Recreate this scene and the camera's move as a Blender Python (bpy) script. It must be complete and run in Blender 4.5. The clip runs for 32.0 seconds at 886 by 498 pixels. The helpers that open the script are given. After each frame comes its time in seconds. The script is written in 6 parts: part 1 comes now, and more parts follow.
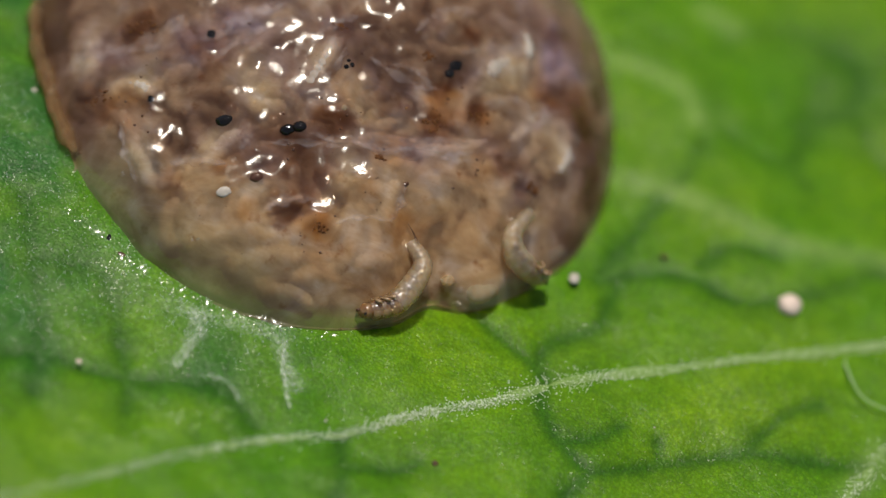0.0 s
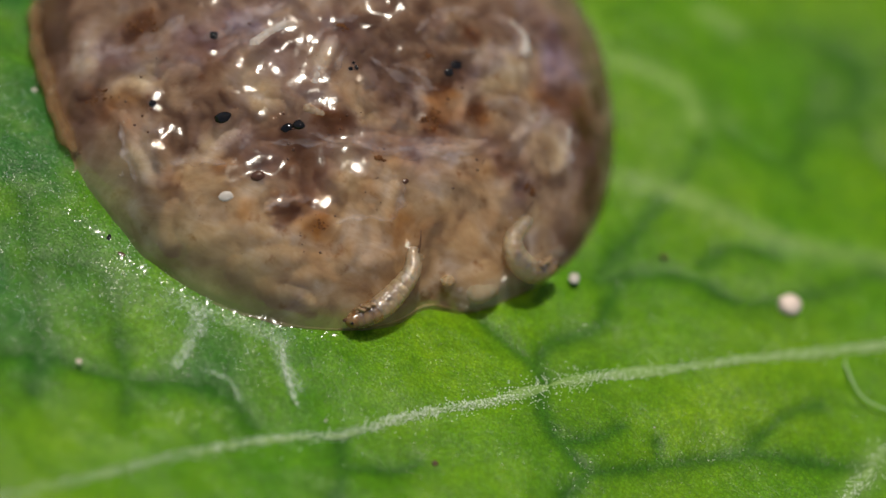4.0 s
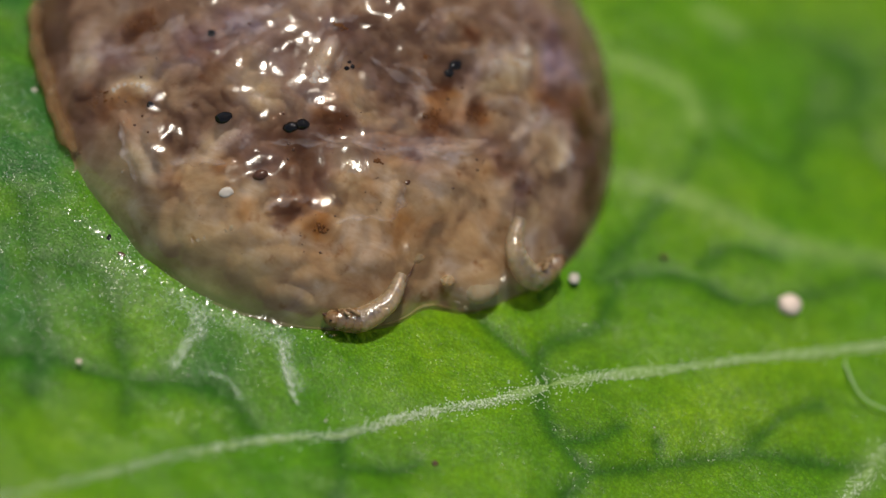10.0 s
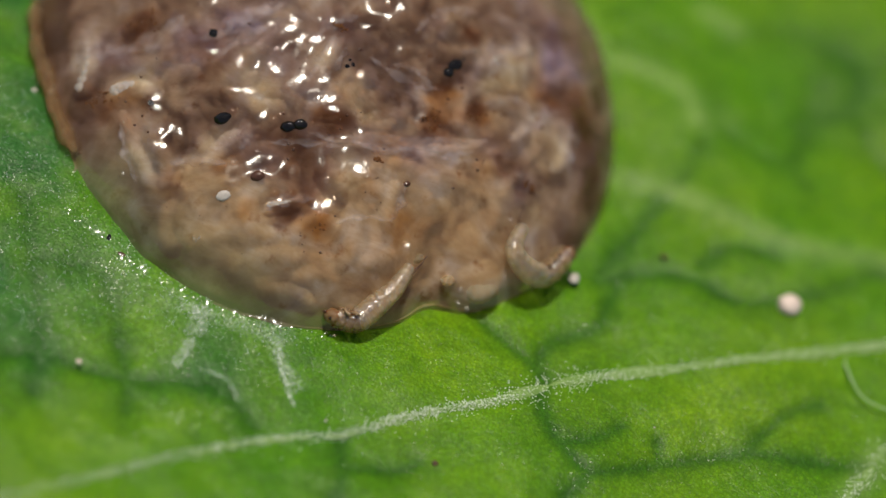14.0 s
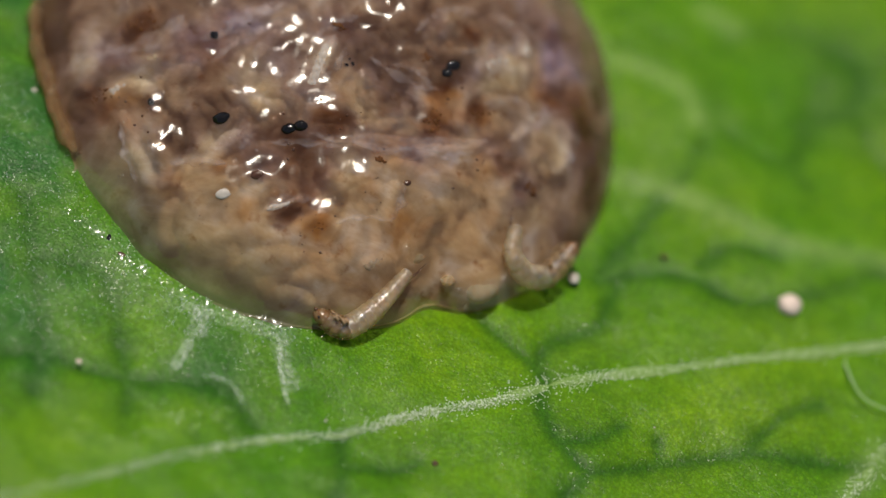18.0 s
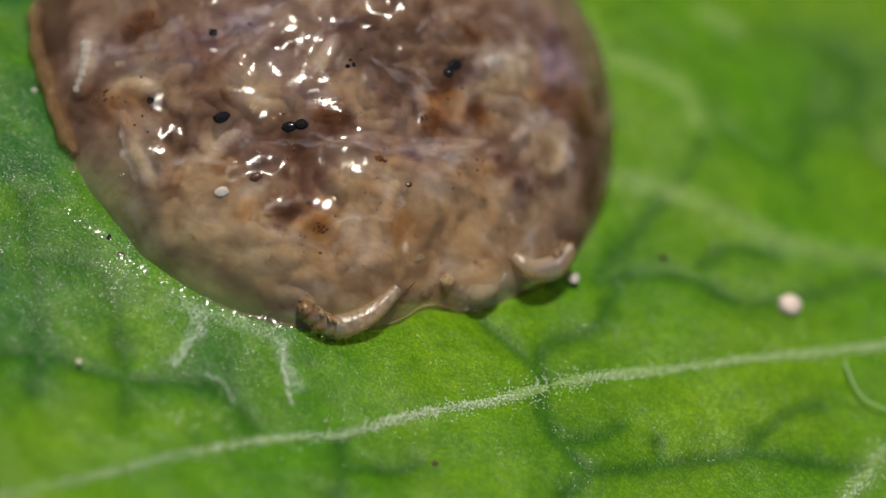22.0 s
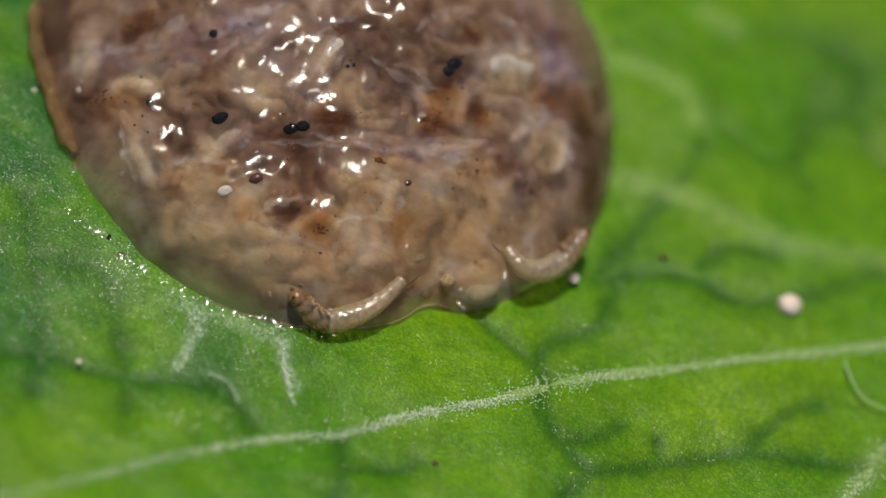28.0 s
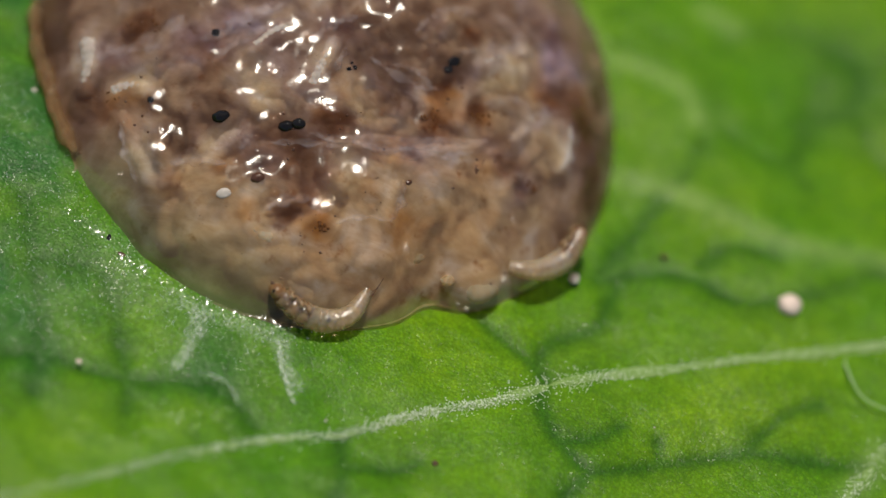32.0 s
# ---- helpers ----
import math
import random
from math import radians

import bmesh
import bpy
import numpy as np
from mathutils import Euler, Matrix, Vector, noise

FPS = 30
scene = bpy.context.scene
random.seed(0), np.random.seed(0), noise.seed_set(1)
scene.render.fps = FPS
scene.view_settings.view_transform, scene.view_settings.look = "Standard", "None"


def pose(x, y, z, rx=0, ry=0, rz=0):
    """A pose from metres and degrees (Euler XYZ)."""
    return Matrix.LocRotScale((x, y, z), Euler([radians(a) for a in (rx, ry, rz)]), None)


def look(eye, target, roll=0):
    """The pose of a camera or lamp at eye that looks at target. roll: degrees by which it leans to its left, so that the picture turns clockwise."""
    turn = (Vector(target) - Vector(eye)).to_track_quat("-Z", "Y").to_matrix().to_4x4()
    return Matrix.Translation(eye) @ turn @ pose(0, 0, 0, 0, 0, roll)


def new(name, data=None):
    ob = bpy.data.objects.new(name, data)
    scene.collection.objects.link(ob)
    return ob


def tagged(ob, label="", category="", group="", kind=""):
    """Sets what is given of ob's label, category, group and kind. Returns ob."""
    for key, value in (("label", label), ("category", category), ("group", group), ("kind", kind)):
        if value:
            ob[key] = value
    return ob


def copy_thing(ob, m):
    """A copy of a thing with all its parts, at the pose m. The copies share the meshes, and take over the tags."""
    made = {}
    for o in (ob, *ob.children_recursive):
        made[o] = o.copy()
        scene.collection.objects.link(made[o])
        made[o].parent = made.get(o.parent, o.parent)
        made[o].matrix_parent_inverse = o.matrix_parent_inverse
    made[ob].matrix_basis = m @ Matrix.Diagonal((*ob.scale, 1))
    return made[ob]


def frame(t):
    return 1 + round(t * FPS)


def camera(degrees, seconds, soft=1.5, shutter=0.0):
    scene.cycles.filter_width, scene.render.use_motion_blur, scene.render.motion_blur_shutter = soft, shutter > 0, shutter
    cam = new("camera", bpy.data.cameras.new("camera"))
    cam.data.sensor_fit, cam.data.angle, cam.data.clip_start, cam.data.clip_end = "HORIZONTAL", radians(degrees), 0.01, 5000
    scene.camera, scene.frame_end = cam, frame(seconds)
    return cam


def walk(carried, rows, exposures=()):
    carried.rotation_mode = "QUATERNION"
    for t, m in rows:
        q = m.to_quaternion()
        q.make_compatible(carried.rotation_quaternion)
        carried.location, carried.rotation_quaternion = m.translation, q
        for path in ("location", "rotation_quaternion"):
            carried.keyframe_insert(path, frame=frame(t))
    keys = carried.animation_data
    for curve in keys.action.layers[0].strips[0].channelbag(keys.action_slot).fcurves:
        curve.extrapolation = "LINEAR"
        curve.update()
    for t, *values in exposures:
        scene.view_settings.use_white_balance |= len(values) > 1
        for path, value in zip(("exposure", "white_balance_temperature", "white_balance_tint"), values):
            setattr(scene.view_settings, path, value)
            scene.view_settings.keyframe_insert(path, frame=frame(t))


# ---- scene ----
# A close-up of a gelatinous egg mass of caddisflies on a leaf, with hatched larvae. MM turns millimetres into metres.
MM = 0.001
EYE = Vector((0.0, -61.57 * MM, 78.80 * MM))
cam = camera(10.3, 32.0, soft=1.5)
cam.data.dof.use_dof = True
cam.data.dof.focus_distance = 98.2 * MM
cam.data.dof.aperture_fstop = 31.0
STAND = look(EYE, (0, 0, 0), 22)
walk(cam, [(0.0, STAND), (32.0, STAND)])

# ---- daylight ----
SUN_EL, SUN_AZ = radians(78), radians(-58)
SUN_DIR = Vector((math.cos(SUN_EL) * math.sin(SUN_AZ), math.cos(SUN_EL) * math.cos(SUN_AZ), math.sin(SUN_EL)))
world = bpy.data.worlds.new("sky")
scene.world = world
world.use_nodes = True
sky = world.node_tree.nodes.new("ShaderNodeTexSky")
sky.sky_type, sky.sun_disc, sky.sun_elevation, sky.sun_rotation = "NISHITA", False, SUN_EL, SUN_AZ
backing = world.node_tree.nodes["Background"]
backing.inputs["Strength"].default_value = 0.075
world.node_tree.links.new(sky.outputs["Color"], backing.inputs["Color"])
sun = new("sun", bpy.data.lights.new("sun", "SUN"))
sun.data.energy, sun.data.angle, sun.data.color = 3.9, radians(5), (1.0, 0.92, 0.78)
sun.matrix_world = look(SUN_DIR * 0.3, (0, 0, 0))
scene.view_settings.exposure = 0.0
scene.cycles.transparent_max_bounces = 16


# ---- materials ----
def material(name):
    m = bpy.data.materials.new(name)
    m.use_nodes = True
    return m, m.node_tree.nodes, m.node_tree.links, m.node_tree.nodes["Principled BSDF"]


def noise_tex(nodes, links, per_mm, detail=4.0, rough=0.55, warp=0.0, coords="Object"):
    co = nodes.new("ShaderNodeTexCoord")
    n = nodes.new("ShaderNodeTexNoise")
    n.inputs["Scale"].default_value, n.inputs["Detail"].default_value = per_mm / MM, detail
    n.inputs["Roughness"].default_value, n.inputs["Distortion"].default_value = rough, warp
    links.new(co.outputs[coords], n.inputs["Vector"])
    return n


def ramp(nodes, links, source, stops):
    r = nodes.new("ShaderNodeValToRGB")
    while len(r.color_ramp.elements) < len(stops):
        r.color_ramp.elements.new(0.5)
    for el, (at, c) in zip(r.color_ramp.elements, stops):
        el.position, el.color = at, (*c, 1) if len(c) == 3 else c
    links.new(source, r.inputs["Fac"])
    return r


def mix_rgb(nodes, links, fac, a, b, mode="MIX"):
    n = nodes.new("ShaderNodeMix")
    n.data_type, n.blend_type = "RGBA", mode
    for value, slot in ((fac, n.inputs[0]), (a, n.inputs[6]), (b, n.inputs[7])):
        if isinstance(value, (int, float)):
            slot.default_value = value
        elif isinstance(value, tuple):
            slot.default_value = (*value, 1)
        else:
            links.new(value, slot)
    return n.outputs[2]


def maths(nodes, links, op, a, b):
    n = nodes.new("ShaderNodeMath")
    n.operation = op
    for value, slot in ((a, n.inputs[0]), (b, n.inputs[1])):
        if isinstance(value, (int, float)):
            slot.default_value = value
        else:
            links.new(value, slot)
    return n.outputs[0]


def bump(nodes, links, height, depth_mm, strength=1.0, under=None):
    b = nodes.new("ShaderNodeBump")
    b.inputs["Distance"].default_value, b.inputs["Strength"].default_value = depth_mm * MM, strength
    links.new(height, b.inputs["Height"])
    if under is not None:
        links.new(under, b.inputs["Normal"])
    return b.outputs["Normal"]


def leaf_material():
    m, n, l, p = material("leaf_blade")
    vein = n.new("ShaderNodeAttribute")
    vein.attribute_name = "vein"
    pale = n.new("ShaderNodeAttribute")
    pale.attribute_name = "pale"
    broad = noise_tex(n, l, 0.22, 3, 0.5)
    fine = noise_tex(n, l, 9.0, 3, 0.6)
    island = ramp(n, l, broad.outputs["Fac"], [(0.3, (0.064, 0.192, 0.002)), (0.7, (0.127, 0.247, 0.002))])
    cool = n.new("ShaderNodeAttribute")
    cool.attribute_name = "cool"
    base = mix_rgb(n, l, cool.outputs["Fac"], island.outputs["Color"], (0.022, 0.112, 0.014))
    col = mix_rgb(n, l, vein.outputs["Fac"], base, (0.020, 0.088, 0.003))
    col = mix_rgb(n, l, pale.outputs["Fac"], col, (0.24, 0.34, 0.115))
    speck = ramp(n, l, fine.outputs["Fac"], [(0.35, (0.82, 0.82, 0.82)), (0.7, (1.12, 1.12, 1.12))])
    col = mix_rgb(n, l, 1.0, col, speck.outputs["Color"], "MULTIPLY")
    grit = n.new("ShaderNodeTexVoronoi")
    grit.inputs["Scale"].default_value = 15.0 / MM
    spot = n.new("ShaderNodeTexCoord")
    l.new(spot.outputs["Object"], grit.inputs["Vector"])
    tone = ramp(n, l, grit.outputs["Distance"], [(0.1, (1.22, 1.2, 1.15)), (0.6, (0.82, 0.84, 0.8))])
    col = mix_rgb(n, l, 1.0, col, tone.outputs["Color"], "MULTIPLY")
    mott = noise_tex(n, l, 1.7, 4, 0.6)
    speck = ramp(n, l, mott.outputs["Fac"], [(0.35, (0.80, 0.86, 0.8)), (0.65, (1.16, 1.12, 1.1))])
    col = mix_rgb(n, l, 1.0, col, speck.outputs["Color"], "MULTIPLY")
    l.new(col, p.inputs["Base Color"])
    co = n.new("ShaderNodeTexCoord")
    cell = n.new("ShaderNodeTexVoronoi")
    cell.inputs["Scale"].default_value = 17.0 / MM
    l.new(co.outputs["Object"], cell.inputs["Vector"])
    tilt = n.new("ShaderNodeVectorMath")
    tilt.operation = "MULTIPLY_ADD"
    tilt.inputs[1].default_value, tilt.inputs[2].default_value = (0.62, 0.62, 0.0), (-0.31, -0.31, 0.0)
    flake = n.new("ShaderNodeTexVoronoi")
    flake.inputs["Scale"].default_value = 56.0 / MM
    l.new(co.outputs["Object"], flake.inputs["Vector"])
    l.new(flake.outputs["Color"], tilt.inputs[0])
    geo = n.new("ShaderNodeNewGeometry")
    add = n.new("ShaderNodeVectorMath")
    l.new(geo.outputs["Normal"], add.inputs[0])
    l.new(tilt.outputs[0], add.inputs[1])
    unit = n.new("ShaderNodeVectorMath")
    unit.operation = "NORMALIZE"
    l.new(add.outputs[0], unit.inputs[0])
    l.new(unit.outputs[0], p.inputs["Coat Normal"])
    p.inputs["Coat Weight"].default_value, p.inputs["Coat Roughness"].default_value = 0.16, 0.2
    where = noise_tex(n, l, 0.9, 4, 0.65)
    l.new(ramp(n, l, where.outputs["Fac"], [(0.40, (0.01, 0.01, 0.01)), (0.64, (0.22, 0.22, 0.22))]).outputs["Color"], p.inputs["Coat Weight"])
    sheen = n.new("ShaderNodeAttribute")
    sheen.attribute_name = "sheen"
    l.new(maths(n, l, "MULTIPLY", p.inputs["Coat Weight"].links[0].from_socket, maths(n, l, "ADD", 0.6, sheen.outputs["Fac"])), p.inputs["Coat Weight"])
    n1 = bump(n, l, cell.outputs["Distance"], 0.012, 0.6)
    n2 = bump(n, l, fine.outputs["Fac"], 0.03, 0.6, n1)
    l.new(n2, p.inputs["Normal"])
    p.inputs["Roughness"].default_value = 0.4
    p.inputs["Specular IOR Level"].default_value = 0.12
    p.inputs["Subsurface Weight"].default_value = 0.3
    p.inputs["Subsurface Radius"].default_value = (0.6, 1.0, 0.3)
    p.inputs["Subsurface Scale"].default_value = 0.3 * MM
    return m


def midrib_material():
    m, n, l, p = material("midrib_skin")
    grain = noise_tex(n, l, 14.0, 3, 0.7)
    wide = noise_tex(n, l, 1.2, 3, 0.5)
    c = ramp(n, l, grain.outputs["Fac"], [(0.36, (0.09, 0.19, 0.02)), (0.52, (0.18, 0.28, 0.07)), (0.68, (0.34, 0.42, 0.20))])
    col = mix_rgb(n, l, wide.outputs["Fac"], c.outputs["Color"], (0.15, 0.27, 0.045))
    l.new(col, p.inputs["Base Color"])
    l.new(bump(n, l, grain.outputs["Fac"], 0.06, 0.8), p.inputs["Normal"])
    p.inputs["Roughness"].default_value = 0.5
    return m


def wet_surface(n, l, under, normal, rough, ior=1.38):
    """Lays a wet gloss over a shader."""
    gloss = n.new("ShaderNodeBsdfGlossy")
    gloss.inputs["Roughness"].default_value = rough
    fres = n.new("ShaderNodeFresnel")
    fres.inputs["IOR"].default_value = ior
    if normal is not None:
        l.new(normal, gloss.inputs["Normal"])
        l.new(normal, fres.inputs["Normal"])
    wet = n.new("ShaderNodeMixShader")
    l.new(maths(n, l, "MINIMUM", fres.outputs[0], 0.16), wet.inputs["Fac"])
    l.new(under, wet.inputs[1])
    l.new(gloss.outputs[0], wet.inputs[2])
    l.new(wet.outputs[0], n["Material Output"].inputs["Surface"])


def bubbly(n, l, per_mm, depth):
    """Soft convex swellings, side by side."""
    co = n.new("ShaderNodeTexCoord")
    wave = noise_tex(n, l, 0.8, 2)
    shift = n.new("ShaderNodeVectorMath")
    shift.operation = "MULTIPLY_ADD"
    l.new(wave.outputs["Color"], shift.inputs[0])
    shift.inputs[1].default_value = (0.5 * MM,) * 3
    l.new(co.outputs["Object"], shift.inputs[2])
    cell = n.new("ShaderNodeTexVoronoi")
    cell.feature = "SMOOTH_F1"
    cell.inputs["Scale"].default_value, cell.inputs["Smoothness"].default_value = per_mm / MM, 0.6
    l.new(shift.outputs[0], cell.inputs["Vector"])
    square = maths(n, l, "MULTIPLY", cell.outputs["Distance"], cell.outputs["Distance"])
    return bump(n, l, maths(n, l, "SUBTRACT", 1.0, square), depth)


def jelly_material():
    m, n, l, p = material("milky_jelly")
    cloud = noise_tex(n, l, 0.5, 3, 0.5, 0.4)
    strand = noise_tex(n, l, 1.1, 6, 0.6, 0.5)
    patch = noise_tex(n, l, 1.0, 4, 0.55, 0.5)
    thread = noise_tex(n, l, 1.0, 7, 0.66, 1.4)
    stretch = n.new("ShaderNodeMapping")
    stretch.inputs["Rotation"].default_value, stretch.inputs["Scale"].default_value = (0, 0, 0.35), (0.5, 1.8, 1.2)
    l.new(thread.inputs["Vector"].links[0].from_socket, stretch.inputs["Vector"])
    l.new(stretch.outputs["Vector"], thread.inputs["Vector"])
    both = maths(n, l, "ADD", maths(n, l, "MULTIPLY", cloud.outputs["Fac"], 0.5), maths(n, l, "MULTIPLY", thread.outputs["Fac"], 0.5))
    amount = ramp(n, l, both, [(0.38, (0.45, 0.45, 0.45)), (0.62, (0.73, 0.73, 0.73))])
    margin = n.new("ShaderNodeAttribute")
    margin.attribute_name = "margin"
    blot = n.new("ShaderNodeAttribute")
    blot.attribute_name = "stain_shade"
    milky = maths(n, l, "MULTIPLY", maths(n, l, "MAXIMUM", maths(n, l, "SUBTRACT", 0.2, blot.outputs["Fac"]), 0.0), 0.6)
    milky = maths(n, l, "MINIMUM", maths(n, l, "ADD", amount.outputs["Color"], milky), 0.77)
    rim = margin.outputs["Fac"]
    share = maths(n, l, "MULTIPLY", milky, maths(n, l, "SUBTRACT", 1.0, rim))
    share = maths(n, l, "ADD", share, maths(n, l, "MULTIPLY", maths(n, l, "MULTIPLY", rim, 0.9), maths(n, l, "SUBTRACT", 1.0, maths(n, l, "POWER", rim, 4.0))))
    normal = bubbly(n, l, 1.6, 0.022)
    normal = bump(n, l, noise_tex(n, l, 4.5, 2, 0.5).outputs["Fac"], 0.009, 0.8, normal)
    ripple = n.new("ShaderNodeBump")
    ripple.inputs["Distance"].default_value = 0.06 * MM
    l.new(noise_tex(n, l, 6.0, 2, 0.5).outputs["Fac"], ripple.inputs["Height"])
    l.new(normal, ripple.inputs["Normal"])
    l.new(margin.outputs["Fac"], ripple.inputs["Strength"])
    clear = n.new("ShaderNodeBsdfTransparent")
    fleck = ramp(n, l, strand.outputs["Fac"], [(0.33, (0.165, 0.107, 0.078)), (0.5, (0.285, 0.22, 0.170)), (0.67, (0.36, 0.325, 0.34))])
    dark = maths(n, l, "ADD", maths(n, l, "MULTIPLY", blot.outputs["Fac"], 1.25), maths(n, l, "MULTIPLY", maths(n, l, "SUBTRACT", patch.outputs["Fac"], 0.5), 1.0))
    stain_shade = ramp(n, l, dark, [(0.0, (1.31, 1.31, 1.12)), (0.30, (0.93, 0.88, 0.84)), (0.58, (0.54, 0.425, 0.395)), (0.95, (0.29, 0.20, 0.165))])
    rust = noise_tex(n, l, 2.2, 4, 0.6, 0.1)
    flecks = ramp(n, l, rust.outputs["Fac"], [(0.61, (1.0, 1.0, 1.0)), (0.75, (0.55, 0.34, 0.18))])
    wisp = noise_tex(n, l, 1.0, 7, 0.64, 2.2)
    drawn = n.new("ShaderNodeMapping")
    drawn.inputs["Rotation"].default_value, drawn.inputs["Scale"].default_value = (0, 0, 0.35), (0.6, 1.7, 1.2)
    l.new(wisp.inputs["Vector"].links[0].from_socket, drawn.inputs["Vector"])
    l.new(drawn.outputs["Vector"], wisp.inputs["Vector"])
    film = ramp(n, l, wisp.outputs["Fac"], [(0.34, (0.84, 0.80, 0.76)), (0.5, (1.0, 1.0, 1.0)), (0.68, (1.16, 1.19, 1.24))])
    rusty = n.new("ShaderNodeAttribute")
    rusty.attribute_name = "rust"
    sky_sheen = n.new("ShaderNodeAttribute")
    sky_sheen.attribute_name = "sky_sheen"
    # lilac tint stands in for sky reflected on the skin
    misty = mix_rgb(n, l, sky_sheen.outputs["Fac"], film.outputs["Color"], (0.98, 0.97, 1.55))
    amber = mix_rgb(n, l, rusty.outputs["Fac"], misty, (1.0, 0.60, 0.27))
    tint = n.new("ShaderNodeMix")
    tint.data_type, tint.blend_type = "RGBA", "MULTIPLY"
    tint.inputs[0].default_value = 1.0
    l.new(fleck.outputs["Color"], tint.inputs[6])
    pigment = mix_rgb(n, l, 1.0, stain_shade.outputs["Color"], flecks.outputs["Color"], "MULTIPLY")
    pigment = mix_rgb(n, l, 1.0, pigment, amber, "MULTIPLY")
    l.new(pigment, tint.inputs[7])
    shown = mix_rgb(n, l, 0.75, (0.97, 0.95, 0.92), pigment)
    l.new(mix_rgb(n, l, margin.outputs["Fac"], shown, (0.38, 0.45, 0.23)), clear.inputs["Color"])
    back = n.new("ShaderNodeBsdfTranslucent")
    clouded = mix_rgb(n, l, 0.8, (0.20, 0.19, 0.105), stain_shade.outputs["Color"], "MULTIPLY")
    body = mix_rgb(n, l, margin.outputs["Fac"], tint.outputs[2], clouded)
    l.new(body, back.inputs["Color"])
    p.inputs["Roughness"].default_value = 0.6
    p.inputs["Specular IOR Level"].default_value = 0.0
    l.new(body, p.inputs["Base Color"])
    haze = n.new("ShaderNodeMixShader")
    haze.inputs["Fac"].default_value = 0.42
    l.new(p.outputs[0], haze.inputs[1])
    l.new(back.outputs[0], haze.inputs[2])
    blur = n.new("ShaderNodeBsdfRefraction")
    blur.inputs["IOR"].default_value, blur.inputs["Roughness"].default_value = 1.33, 0.4
    l.new(clear.inputs["Color"].links[0].from_socket, blur.inputs["Color"])
    depth = n.new("ShaderNodeMixShader")
    l.new(maths(n, l, "MULTIPLY", maths(n, l, "SUBTRACT", 1.0, margin.outputs["Fac"]), 0.45), depth.inputs["Fac"])
    l.new(clear.outputs[0], depth.inputs[1])
    l.new(blur.outputs[0], depth.inputs[2])
    milk = n.new("ShaderNodeMixShader")
    l.new(share, milk.inputs["Fac"])
    l.new(depth.outputs[0], milk.inputs[1])
    l.new(haze.outputs[0], milk.inputs[2])
    wet_surface(n, l, milk.outputs[0], ripple.outputs["Normal"], 0.15, 1.31)
    return m


def blister_material():
    m, n, l, p = material("clear_blister")
    clear = n.new("ShaderNodeBsdfTransparent")
    clear.inputs["Color"].default_value = (0.99, 0.98, 0.97, 1)
    wrinkle = noise_tex(n, l, 2.6, 2, 0.5, 0.3)
    wet_surface(n, l, clear.outputs[0], bump(n, l, wrinkle.outputs["Fac"], 0.009, 1.0), 0.105, 1.5)
    return m


def wet_material():
    m, n, l, p = material("clear_wet_bead")
    clear = n.new("ShaderNodeBsdfTransparent")
    wet_surface(n, l, clear.outputs[0], None, 0.14, 1.5)
    return m


def core_material():
    m, n, l, p = material("packed_brood")
    a = noise_tex(n, l, 0.42, 5, 0.6, 0.8)
    b = noise_tex(n, l, 1.5, 5, 0.65, 1.2)
    c1 = ramp(n, l, a.outputs["Fac"], [(0.38, (0.075, 0.04, 0.025)), (0.50, (0.225, 0.15, 0.095)), (0.64, (0.43, 0.335, 0.23))])
    c2 = ramp(n, l, b.outputs["Fac"], [(0.38, (0.075, 0.042, 0.028)), (0.50, (0.22, 0.15, 0.10)), (0.64, (0.42, 0.325, 0.235))])
    l.new(mix_rgb(n, l, 0.5, c1.outputs["Color"], c2.outputs["Color"]), p.inputs["Base Color"])
    l.new(bump(n, l, b.outputs["Fac"], 0.15, 0.6), p.inputs["Normal"])
    p.inputs["Roughness"].default_value = 0.6
    solid = n.new("ShaderNodeAttribute")
    solid.attribute_name = "solid"
    thin = n.new("ShaderNodeBsdfTransparent")
    thin.inputs["Color"].default_value = (0.98, 0.97, 0.92, 1)
    mix = n.new("ShaderNodeMixShader")
    l.new(solid.outputs["Fac"], mix.inputs["Fac"])
    l.new(thin.outputs[0], mix.inputs[1])
    l.new(p.outputs[0], mix.inputs[2])
    l.new(mix.outputs[0], n["Material Output"].inputs["Surface"])
    p.inputs["Subsurface Weight"].default_value = 0.9
    p.inputs["Subsurface Radius"].default_value = (1.0, 0.75, 0.5)
    p.inputs["Subsurface Scale"].default_value = 1.2 * MM
    return m


